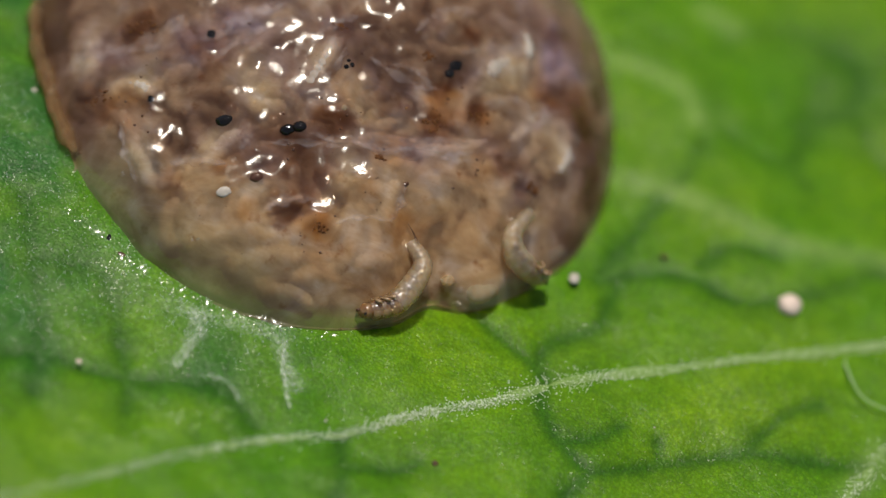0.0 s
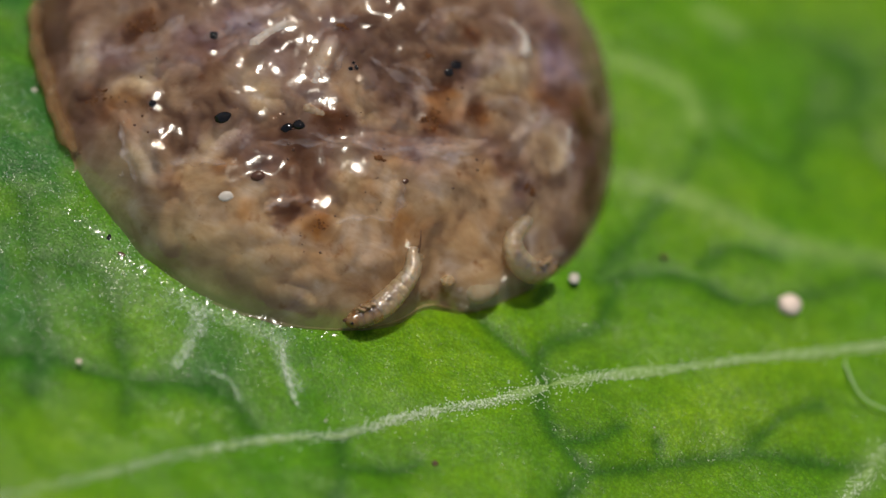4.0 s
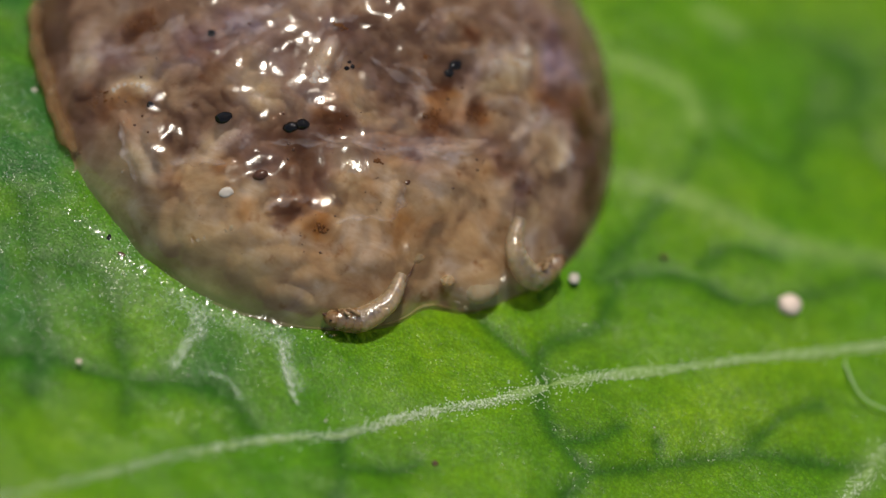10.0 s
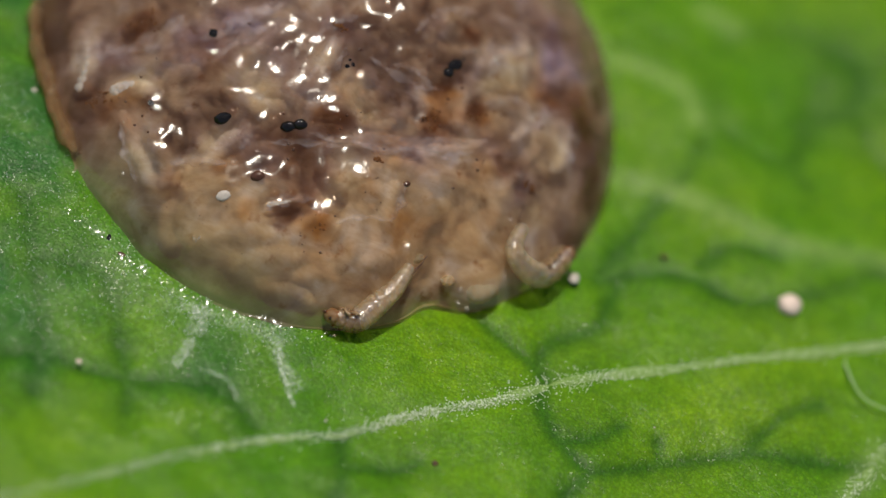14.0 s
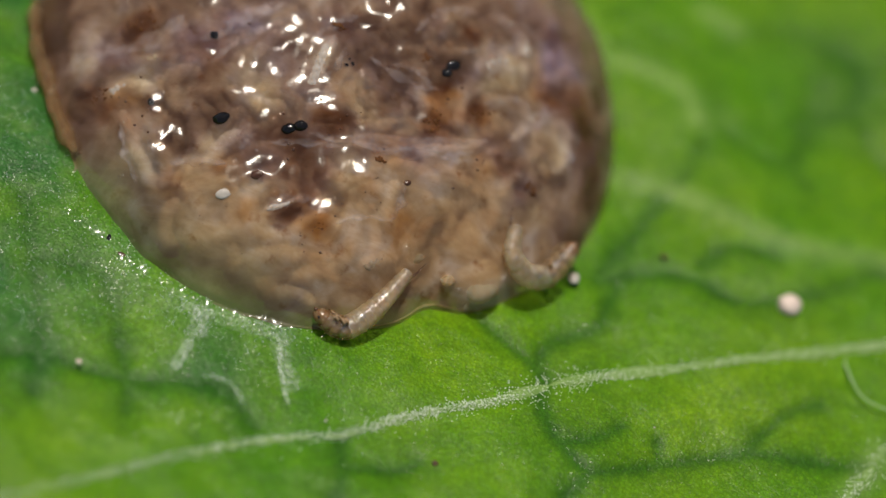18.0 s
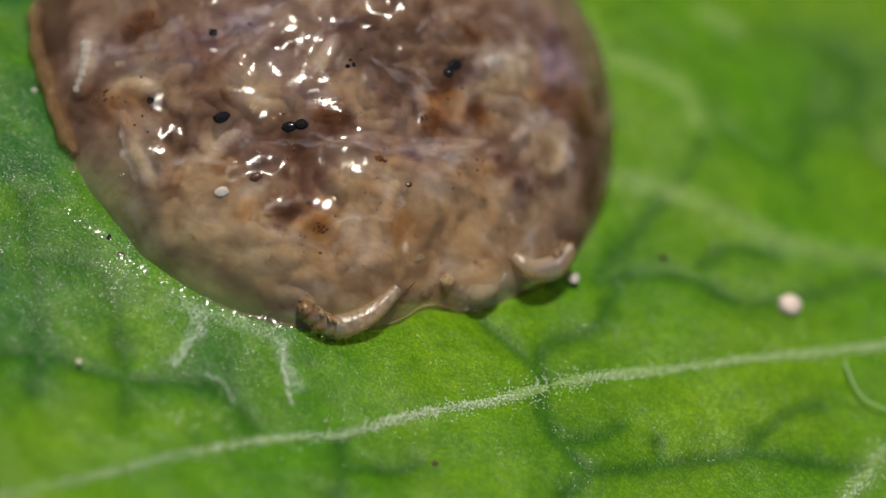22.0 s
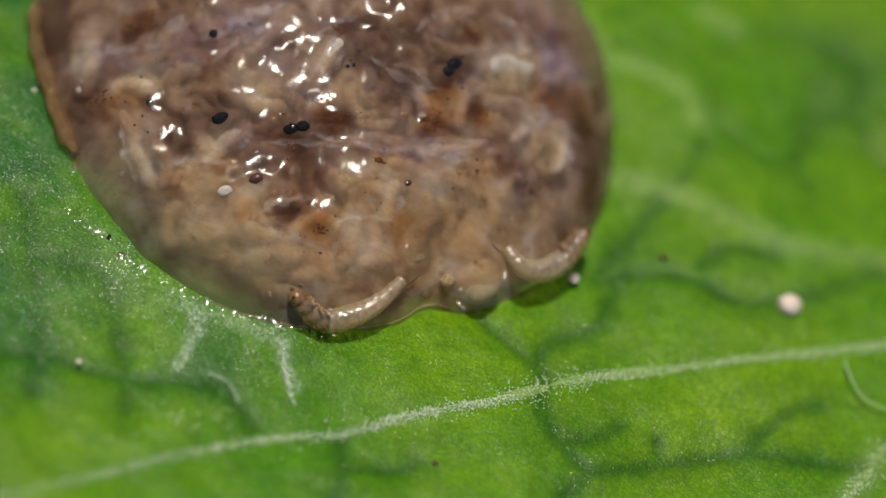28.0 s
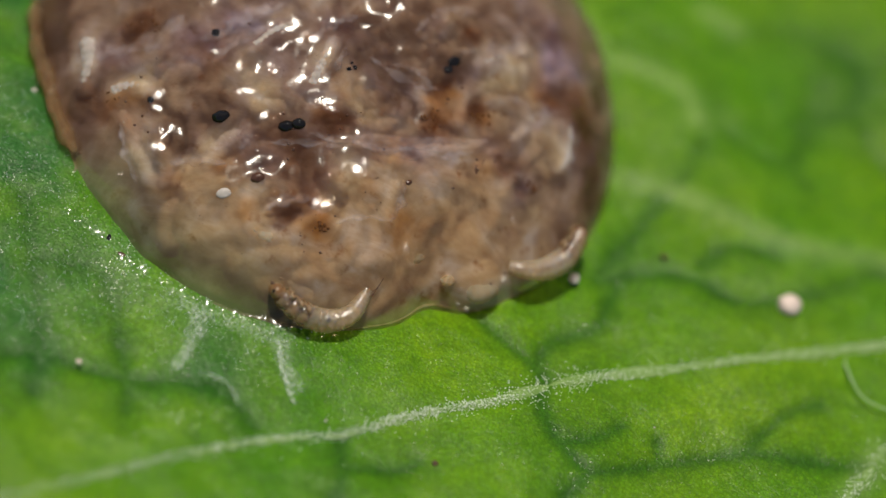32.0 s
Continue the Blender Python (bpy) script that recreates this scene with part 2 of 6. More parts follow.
def larva_material(name, low, high, gloss, wet=False, dense=0.72, glossy=True, relief=0.022):
    m, n, l, p = material(name)
    a = noise_tex(n, l, 3.5, 4, 0.6)
    info = n.new("ShaderNodeObjectInfo")
    c = ramp(n, l, a.outputs["Fac"], [(0.3, low), (0.7, high)])
    shade = ramp(n, l, info.outputs["Random"], [(0.0, (0.6, 0.54, 0.5)), (0.4, (0.92, 0.91, 0.9)), (1.0, (1.15, 1.18, 1.22))])
    l.new(mix_rgb(n, l, 0.0 if wet else 1.0, c.outputs["Color"], shade.outputs["Color"], "MULTIPLY"), p.inputs["Base Color"])
    p.inputs["Roughness"].default_value = gloss
    p.inputs["Subsurface Weight"].default_value = 0.7
    p.inputs["Subsurface Radius"].default_value = (1.0, 0.8, 0.6)
    p.inputs["Subsurface Scale"].default_value = 0.25 * MM
    if wet:
        clear = n.new("ShaderNodeBsdfTransparent")
        clear.inputs["Color"].default_value = (0.92, 0.84, 0.72, 1)
        mix = n.new("ShaderNodeMixShader")
        mix.inputs["Fac"].default_value = dense
        l.new(clear.outputs[0], mix.inputs[1])
        l.new(p.outputs[0], mix.inputs[2])
        rough = noise_tex(n, l, 10.0, 2)
        rough.noise_dimensions = "4D"
        l.new(maths(n, l, "MULTIPLY", info.outputs["Random"], 40.0), rough.inputs["W"])
        l.new(bump(n, l, rough.outputs["Fac"], relief, 1.0), p.inputs["Normal"])
        p.inputs["Specular IOR Level"].default_value = 0.05
        if glossy:
            wet_surface(n, l, mix.outputs[0], bump(n, l, rough.outputs["Fac"], relief, 1.0), 0.16, 1.5)
        else:
            l.new(mix.outputs[0], n["Material Output"].inputs["Surface"])
    return m


def plain_material(name, low, high, per_mm, gloss, depth=0.02):
    m, n, l, p = material(name)
    a = noise_tex(n, l, per_mm, 4, 0.6)
    l.new(ramp(n, l, a.outputs["Fac"], [(0.3, low), (0.7, high)]).outputs["Color"], p.inputs["Base Color"])
    l.new(bump(n, l, a.outputs["Fac"], depth, 0.6), p.inputs["Normal"])
    p.inputs["Roughness"].default_value = gloss
    return m


LEAF, MIDRIB, JELLY, BLISTER, WET, CORE = leaf_material(), midrib_material(), jelly_material(), blister_material(), wet_material(), core_material()
INNER = larva_material("larva_in_jelly", (0.29, 0.215, 0.15), (0.46, 0.37, 0.27), 0.5, True, 0.62, False)
PEARL = larva_material("pearly_larva", (0.38, 0.33, 0.29), (0.58, 0.53, 0.48), 0.45, True, 0.68, False)
CREAM = larva_material("creamy_larva", (0.40, 0.33, 0.23), (0.58, 0.50, 0.37), 0.45, True, 0.45, False)
KERNEL = larva_material("milky_kernel", (0.44, 0.345, 0.215), (0.56, 0.46, 0.31), 0.5, True, 0.55, False, 0.006)
SOFT_KERNEL = larva_material("sunken_kernel", (0.36, 0.29, 0.18), (0.52, 0.43, 0.29), 0.5, True, 0.36, False)
FOLD = larva_material("amber_fold", (0.17, 0.10, 0.045), (0.33, 0.22, 0.12), 0.6, True, 0.32, False, 0.03)
RUST = plain_material("rusty_crumb", (0.05, 0.018, 0.006), (0.16, 0.065, 0.020), 9, 0.6)
RUST.node_tree.nodes["Principled BSDF"].inputs["Specular IOR Level"].default_value = 0.1
PALE_SKIN = larva_material("larva_skin", (0.46, 0.34, 0.19), (0.92, 0.76, 0.54), 0.25, True, 0.26)
TAIL_SKIN = larva_material("tail_skin", (0.42, 0.32, 0.20), (0.76, 0.63, 0.45), 0.3, True, 0.26)
THORAX = larva_material("thorax_skin", (0.19, 0.095, 0.04), (0.62, 0.42, 0.23), 0.3, True, 0.36)
HEAD = larva_material("head_capsule", (0.12, 0.055, 0.02), (0.36, 0.21, 0.10), 0.3, True, 0.62)
LEG = plain_material("leg_skin", (0.17, 0.10, 0.045), (0.32, 0.21, 0.11), 9, 0.3)
BLACK = plain_material("black_grain", (0.003, 0.003, 0.003), (0.012, 0.009, 0.007), 6, 0.07, 0.04)
BLACK.node_tree.nodes["Principled BSDF"].inputs["Specular IOR Level"].default_value = 0.35
BROWN = plain_material("brown_grain", (0.04, 0.015, 0.007), (0.10, 0.04, 0.02), 8, 0.3)
WHITE = plain_material("white_grain", (0.36, 0.32, 0.28), (0.50, 0.45, 0.40), 5, 0.6)
WHITE_DOT = plain_material("white_papilla", (0.55, 0.62, 0.46), (0.74, 0.78, 0.66), 20, 0.35)
GLINT_GRAIN = plain_material("glint_grain", (0.52, 0.64, 0.56), (0.72, 0.80, 0.76), 20, 0.25)
PINK = plain_material("pale_ball", (0.58, 0.44, 0.36), (0.72, 0.60, 0.52), 7, 0.5)
SOIL = plain_material("soil", (0.03, 0.022, 0.015), (0.09, 0.07, 0.05), 0.05, 0.9, 2.0)


# ---- mesh helpers ----
def part(name, bm, mat, parent=None, label=""):
    me = bpy.data.meshes.new(name)
    bm.normal_update()
    bm.to_mesh(me)
    bm.free()
    me.materials.append(mat)
    for poly in me.polygons:
        poly.use_smooth = True
    ob = new(name, me)
    ob.parent = parent
    if label:
        ob["label"] = label
    return ob


def empty(name, at=(0, 0, 0)):
    ob = new(name)
    ob.empty_display_size = 0.2 * MM
    ob.location = Vector(at) * MM
    return ob


def catmull(pts, u):
    """A point at u (0 to 1) on a smooth line through pts."""
    k = len(pts) - 1
    i = min(int(u * k), k - 1)
    f = u * k - i
    p0, p1, p2, p3 = pts[max(i - 1, 0)], pts[i], pts[i + 1], pts[min(i + 2, k)]
    return 0.5 * (2 * p1 + (p2 - p0) * f + (2 * p0 - 5 * p1 + 4 * p2 - p3) * f * f + (3 * p1 - p0 - 3 * p2 + p3) * f ** 3)


def tube(bm, pts, radii, sides=10, steps=24, squash=1.0):
    """A tube in mm along a smooth line through pts; radii by a function of 0 to 1."""
    line = [catmull(pts, i / steps) for i in range(steps + 1)]
    up, rings = Vector((0, 0, 1)), []
    for i, c in enumerate(line):
        t = (line[min(i + 1, steps)] - line[max(i - 1, 0)]).normalized()
        side = t.cross(up)
        if side.length < 1e-6:
            side = t.cross(Vector((1, 0, 0)))
        side.normalize()
        top = side.cross(t)
        r = radii(i / steps)
        rings.append([bm.verts.new((c + (side * math.cos(a) + top * math.sin(a) * squash) * r) * MM)
                      for a in [2 * math.pi * k / sides for k in range(sides)]])
    for a, b in zip(rings, rings[1:]):
        for k in range(sides):
            bm.faces.new((a[k], a[(k + 1) % sides], b[(k + 1) % sides], b[k]))
    bm.faces.new(rings[0][::-1])
    bm.faces.new(rings[-1])


def ball(bm, centre, size, seg=14, rings=9, rough=0.0, seed=0.0):
    """An uneven rounded body in mm; size: its three half axes."""
    got = bmesh.ops.create_uvsphere(bm, u_segments=seg, v_segments=rings, radius=1.0)
    for v in got["verts"]:
        d = 1 + rough * (noise.noise(v.co * 1.7 + Vector((seed, 3.1, 0.4))) + 0.5 * noise.noise(v.co * 4.3 + Vector((seed, 0.7, 5.2))))
        v.co = (Vector(centre) + Vector([v.co[k] * size[k] * d for k in range(3)])) * MM


# ---- the leaf ----
VEINS, PALE_LINES = [], []


def vein(*pts):
    VEINS.append([Vector((x, y, 0)) for x, y in pts])


def pale_line(*pts):
    PALE_LINES.append([Vector((x, y, 0)) for x, y in pts])


vein((1.35, -1.32), (2.00, -1.61), (2.49, -1.82), (2.88, -2.08), (2.89, -2.53), (3.34, -3.21), (3.82, -3.57), (4.12, -3.79), (4.34, -3.90), (4.08, -4.65))
vein((2.60, -1.77), (2.72, -1.17), (3.04, -0.78), (3.51, -0.30), (3.55, 0.41), (3.59, 0.91))
vein((4.34, -3.90), (5.04, -3.41), (5.74, -2.88), (6.56, -2.33), (7.18, -1.93), (8.08, -1.64), (9.00, -1.38), (9.56, -1.18))
vein((7.18, -1.93), (7.35, -1.44), (7.69, -0.66), (8.28, -0.07))
vein((3.70, -3.40), (4.30, -2.95), (4.65, -2.48))
vein((5.64, -2.96), (5.44, -2.47))
vein((-0.45, -5.32), (-0.14, -6.26), (-0.16, -6.73))
vein((-0.19, -5.92), (0.75, -5.53), (1.11, -5.13))
vein((-6.63, -5.81), (-6.40, -6.88))
vein((-7.28, -6.44), (-6.61, -6.02), (-5.66, -5.99), (-4.76, -5.84), (-3.72, -5.39), (-2.92, -5.29), (-2.15, -5.79))
vein((-4.76, -5.84), (-4.56, -6.55))
vein((-5.59, -4.38), (-5.21, -5.10), (-4.79, -5.78))
vein((-8.08, -2.73), (-7.49, -3.98), (-6.86, -5.18), (-6.63, -5.81))
vein((-7.49, -3.98), (-6.71, -3.81), (-6.13, -3.74), (-5.59, -4.38))
vein((1.63, 7.78), (2.79, 7.37), (3.74, 7.19), (4.22, 6.43), (4.24, 5.44), (4.15, 4.41), (4.05, 3.86))
vein((3.74, 7.19), (4.10, 8.24), (4.83, 8.88), (5.85, 8.99), (6.85, 8.67), (6.97, 7.71), (6.30, 6.85), (6.16, 5.45))
vein((4.27, 5.79), (5.37, 5.53), (6.16, 5.45), (6.61, 5.19))
vein((6.97, 7.71), (8.06, 6.44))
vein((3.67, 2.54), (3.47, 1.95), (3.17, 0.85), (3.89, 1.37), (4.91, 1.74), (6.07, 1.62), (7.36, 2.43), (8.73, 3.85))
vein((5.05, 2.13), (5.59, 2.88), (6.44, 3.00))
vein((3.57, 2.48), (3.89, 3.54))
pale_line((2.92, 3.60), (3.83, 3.75), (5.12, 3.69), (6.68, 3.52), (8.67, 4.06), (10.28, 4.32))
pale_line((9.83, -0.43), (9.63, -1.44), (9.41, -2.03), (9.25, -2.82))
# the next two are no veins: sheen on bulge edges, painted pale
pale_line((2.02, 6.45), (2.64, 6.53), (3.48, 6.30), (3.97, 5.72))
pale_line((3.32, 8.68), (4.02, 8.53))
pale_line((0.93, 7.06), (1.69, 6.27))
MID_LINE = [Vector((x, y, 0)) for x, y in ((-6.61, -10.06), (-6.10, -9.58), (-5.21, -8.83), (-4.32, -8.04), (-3.41, -7.29), (-2.03, -6.14), (-0.55, -5.22), (0.38, -4.38), (1.15, -3.77), (2.14, -3.06), (3.08, -2.13), (4.28, -1.23), (6.36, 0.13), (7.94, 1.20), (9.18, 2.09), (9.95, 2.61))]


# a darker green patch of the blade
DARK_PATCH = (6.87, 8.59, 0)


# where glints are painted on the blade: place, width, amount
GLINT_ZONES = (((-8.54, -1.16, 0), 0.9, 0.8), ((-9.23, -0.64, 0), 0.7, 0.5), ((-7.57, -2.47, 0), 0.7, 0.5), ((-7.89, -3.88, 0), 0.9, 0.35), ((-6.23, -3.79, 0), 0.7, 0.5), ((-4.79, -3.75, 0), 0.6, 0.6), ((-3.95, -4.08, 0), 0.6, 0.6),
         ((-5.66, -3.35, 0), 0.5, 0.6), ((-2.60, -3.78, 0), 0.7, 0.4), ((-7.06, -5.13, 0), 0.8, 0.3), ((3.17, 3.41, 0), 0.5, 0.4), ((1.85, 7.04, 0), 0.6, 0.3))


def samples(lines, step=0.12):
    out = []
    for pts in lines:
        length = sum((b - a).length for a, b in zip(pts, pts[1:]))
        k = max(4, int(length / step))
        out += [catmull(pts, i / k)[:2] for i in range(k + 1)]
    return np.array(out)


def nearest(X, Y, pts):
    d = np.full(X.shape, 1e9)
    for x, y in pts:
        np.minimum(d, (X - x) ** 2 + (Y - y) ** 2, out=d)
    return np.sqrt(d)


def axis(lo, hi, step, out_lo, out_hi, coarse):
    return np.concatenate([np.arange(out_lo, lo, coarse), np.arange(lo, hi, step), np.arange(hi, out_hi + coarse, coarse)])


def value_noise(X, Y, per_mm, seed):
    """Soft noise on a grid, about -1 to 1."""
    rng = np.random.RandomState(seed)
    g = rng.rand(64, 64) * 2 - 1
    x, y = X * per_mm + 100, Y * per_mm + 100
    i, j = np.floor(x).astype(int), np.floor(y).astype(int)
    f, h = x - i, y - j
    f, h = f * f * (3 - 2 * f), h * h * (3 - 2 * h)
    i0, i1, j0, j1 = i % 64, (i + 1) % 64, j % 64, (j + 1) % 64
    return (g[i0, j0] * (1 - f) + g[i1, j0] * f) * (1 - h) + (g[i0, j1] * (1 - f) + g[i1, j1] * f) * h


def outline_reach(angle):
    """How far the blade reaches from its middle, in mm."""
    c = math.cos(angle - radians(36))
    return 24 + 14 * c * c + 0.7 * math.sin(angle * 23)


def build_leaf():
    leaf = tagged(empty("leaf", (0, 0, 0)), "broad green leaf with pale midrib and dark net of veins", "leaf")
    xs, ys = axis(-11.6, 11.6, 0.075, -42, 42, 1.6), axis(-10.9, 12.6, 0.075, -42, 42, 1.6)
    X, Y = np.meshgrid(xs, ys)
    dv = nearest(X, Y, samples(VEINS))
    dp = nearest(X, Y, samples(PALE_LINES))
    dm = nearest(X, Y, samples([MID_LINE]))
    wob = value_noise(X, Y, 1.3, 5)
    vein_amt = np.exp(-(dv / (0.20 + 0.06 * wob)) ** 2)
    soft = np.exp(-(dv / 0.75) ** 2)
    # the veins fade towards the far side of the blade
    fade = 1 - 0.5 / (1 + np.exp((4.0 - Y) / 0.8))
    vein_amt, soft = vein_amt * fade, soft * fade
    pale_amt = np.exp(-(dp / 0.28) ** 2)
    Z = -0.035 * vein_amt - 0.035 * soft + 0.04 * pale_amt - 0.05 * np.exp(-(dm / 0.5) ** 2)
    Z += 0.12 * value_noise(X, Y, 0.3, 2) + 0.035 * value_noise(X, Y, 1.1, 3) + 0.012 * value_noise(X, Y, 4.0, 4)
    Z += 0.10 * (Y + 4.0) * np.exp(-((X + 6.5) / 3.2) ** 2 - ((Y + 3.6) / 2.8) ** 2)
    mask = 0.58 * vein_amt + 0.28 * soft + 0.48 * np.exp(-(((X - DARK_PATCH[0]) / 1.3) ** 2 + ((Y - DARK_PATCH[1]) / 1.9) ** 2)) + 0.12 * value_noise(X, Y, 0.5, 9) + 0.05 * wob
    # darker, bluer green towards the left of the blade
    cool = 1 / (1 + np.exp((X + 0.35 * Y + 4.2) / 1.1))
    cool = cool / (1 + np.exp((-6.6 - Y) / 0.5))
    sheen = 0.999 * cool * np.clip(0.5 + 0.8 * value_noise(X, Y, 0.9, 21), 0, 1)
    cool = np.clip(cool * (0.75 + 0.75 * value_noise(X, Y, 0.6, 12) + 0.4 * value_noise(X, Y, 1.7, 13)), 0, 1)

    # glints of the leaf cells painted as fine pale dots beside the jelly
    glint_amt = sum(a * np.exp(-((X - p[0]) ** 2 + (Y - p[1]) ** 2) / w ** 2) for p, w, a in GLINT_ZONES)
    dots = np.clip(value_noise(X, Y, 9.0, 31) + 0.7 * value_noise(X, Y, 3.5, 32) - 0.05, 0, 1)
    pale_amt = np.clip(pale_amt + 0.65 * glint_amt * (0.10 + dots), 0, 1.4)
    sheen = np.clip(sheen + 0.8 * glint_amt, 0, 1.6)

    def height(x, y):
        i, j = np.searchsorted(xs, x) - 1, np.searchsorted(ys, y) - 1
        return float(Z[min(max(j, 0), len(ys) - 1), min(max(i, 0), len(xs) - 1)])

    verts, inside = [], []
    for x, y, z in zip(X.ravel(), Y.ravel(), Z.ravel()):
        r, a = math.hypot(x, y), math.atan2(y, x)
        far = outline_reach(a)
        inside.append(r < far)
        k = min(1.0, far / max(r, 1e-6))
        verts.append((x * k * MM, y * k * MM, (z - 0.0016 * max(0, min(r, far) - 14) ** 2) * MM))
    w = len(xs)
    faces = []
    for j in range(len(ys) - 1):
        for i in range(w - 1):
            q = (j * w + i, j * w + i + 1, (j + 1) * w + i + 1, (j + 1) * w + i)
            if any(inside[v] for v in q):
                faces.append(q)
    me = bpy.data.meshes.new("blade")
    me.from_pydata(verts, [], faces)
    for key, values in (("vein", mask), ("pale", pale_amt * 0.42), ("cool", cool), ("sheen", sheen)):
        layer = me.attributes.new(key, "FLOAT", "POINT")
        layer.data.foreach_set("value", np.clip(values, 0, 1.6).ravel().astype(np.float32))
    me.materials.append(LEAF)
    for poly in me.polygons:
        poly.use_smooth = True
    blade = new("blade", me)
    blade.parent = leaf
    bm = bmesh.new()
    ends = [MID_LINE[0] + (MID_LINE[0] - MID_LINE[2]) * 7] + MID_LINE + [MID_LINE[-1] + (MID_LINE[-1] - MID_LINE[-3]) * 7]
    pts = [catmull(ends, i / 160) for i in range(161)]
    pts = [Vector((p.x, p.y, height(p.x, p.y) - 0.045 - 0.0016 * max(0, p.length - 14) ** 2)) for p in pts]
    tube(bm, pts, lambda u: (0.11 + 0.03 * math.sin(u * 90) * math.sin(u * 37)) * (0.8 + 0.45 * min(1, max(0, (u - 0.3) * 3))), 12, 400, 0.5)
    part("midrib", bm, MIDRIB, leaf, "pale grainy raised midrib")
    rng = random.Random(11)
    verts, faces = [], []
    tip = (1 + 5 ** 0.5) / 2
    ico = [Vector(v).normalized() for v in ((-1, tip, 0), (1, tip, 0), (-1, -tip, 0), (1, -tip, 0), (0, -1, tip), (0, 1, tip), (0, -1, -tip), (0, 1, -tip),
                                            (tip, 0, -1), (tip, 0, 1), (-tip, 0, -1), (-tip, 0, 1))]
    tris = ((0, 11, 5), (0, 5, 1), (0, 1, 7), (0, 7, 10), (0, 10, 11), (1, 5, 9), (5, 11, 4), (11, 10, 2), (10, 7, 6), (7, 1, 8),
            (3, 9, 4), (3, 4, 2), (3, 2, 6), (3, 6, 8), (3, 8, 9), (4, 9, 5), (2, 4, 11), (6, 2, 10), (8, 6, 7), (9, 8, 1))
    for k in range(3400):
        if k < 3100:
            u = rng.uniform(0.02, 0.98) if rng.random() < 0.4 else min(max(rng.gauss(0.52, 0.21), 0.02), 0.98)
            spread = 0.075 + 0.13 * math.exp(-((u - 0.66) / 0.04) ** 2) + (0.14 if rng.random() < 0.07 else 0)
            p = catmull(MID_LINE, u)
        else:
            p, spread = catmull(PALE_LINES[1], rng.random()), 0.14
        x, y = p.x + rng.gauss(0, spread), p.y + rng.gauss(0, spread)
        near = math.hypot(x - p.x, y - p.y)
        z = height(x, y) + max(0.0, 0.07 - 0.5 * near)
        size, tall = rng.uniform(0.007, 0.017), rng.uniform(0.8, 1.5)
        base = len(verts)
        verts += [((x + v.x * size) * MM, (y + v.y * size) * MM, (z + v.z * size * tall) * MM) for v in ico]
        faces += [tuple(base + i for i in f) for f in tris]
    me = bpy.data.meshes.new("papillae")
    me.from_pydata(verts, [], faces)
    me.materials.append(WHITE_DOT)
    tagged(new("papillae", me), "tiny white papillae along the midrib", kind="stuff").parent = leaf
    # tiny white grains added to stand for the glints of the blade
    verts, faces = [], []
    for k in range(1900):
        p, w, amount = GLINT_ZONES[rng.randrange(len(GLINT_ZONES))]
        x, y = p[0] + rng.gauss(0, w * 0.75), p[1] + rng.gauss(0, w * 0.75)
        size = rng.uniform(0.004, 0.010) * (1.5 if rng.random() < 0.08 else 1.0)
        base, z = len(verts), height(x, y)
        verts += [((x + v.x * size) * MM, (y + v.y * size) * MM, (z + 0.004 + v.z * size) * MM) for v in ico]
        faces += [tuple(base + i for i in f) for f in tris]
    me = bpy.data.meshes.new("wax_grains")
    me.from_pydata(verts, [], faces)
    me.materials.append(GLINT_GRAIN)
    tagged(new("wax_grains", me), "tiny pale grains added for glints on the leaf", kind="stuff").parent = leaf
    for pts in PALE_LINES[1:2]:
        bm = bmesh.new()
        tube(bm, [Vector((q.x, q.y, height(q.x, q.y) - 0.05)) for q in [catmull(pts, i / 30) for i in range(31)]], lambda u: 0.11 + 0.03 * math.sin(u * 31), 10, 60, 0.55)
        part("side_vein", bm, MIDRIB, leaf, "pale side vein")
    return leaf


leaf = build_leaf()
bm = bmesh.new()
for x, y in ((-1, -1), (1, -1), (1, 1), (-1, 1)):
    bm.verts.new((x * 400, y * 400, -0.05))
bm.faces.new(bm.verts)
ground = tagged(part("ground", bm, SOIL), "dark bare soil far below the leaf", "ground", kind="structure")

# ---- the egg mass ----
CX, CY, DA, DB, TURN, HIGH, BEND, SQUARE = -3.549, 2.797, 6.069, 5.943, -0.898, 3.214, 0.638, 2.463
LEAN = (0.071, 1.716)


# the foot draws in where the larvae leave: angle, width, depth in mm
NOTCH = (0.03, 0.10, 0.30)


def dome(angle, q, scale=1.0, lower=0.0):
    """A point in mm on the egg mass: q from 0 on top to 1 at its foot. scale shrinks it, lower sinks it."""
    c, s = math.cos(angle), math.sin(angle)
    k = (abs(c) ** SQUARE + abs(s) ** SQUARE) ** (-1 / SQUARE) * q * scale
    k *= 1 - NOTCH[2] / DA * math.exp(-(((angle - NOTCH[0] + math.pi) % (2 * math.pi) - math.pi) / NOTCH[1]) ** 2) * q ** 6
    x, y = DA * k * c, DB * k * s
    z = HIGH * max(0.0, 1 - q * q) ** BEND - lower
    f = (z + lower) / HIGH
    return Vector((CX + x * math.cos(TURN) - y * math.sin(TURN) + LEAN[0] * f, CY + x * math.sin(TURN) + y * math.cos(TURN) + LEAN[1] * f, z))


def dome_normal(angle, q):
    h = 0.01
    q = min(max(q, 0.03), 0.985)
    n = (dome(angle + h, q) - dome(angle - h, q)).cross(dome(angle, q - h) - dome(angle, q + h))
    return n.normalized()


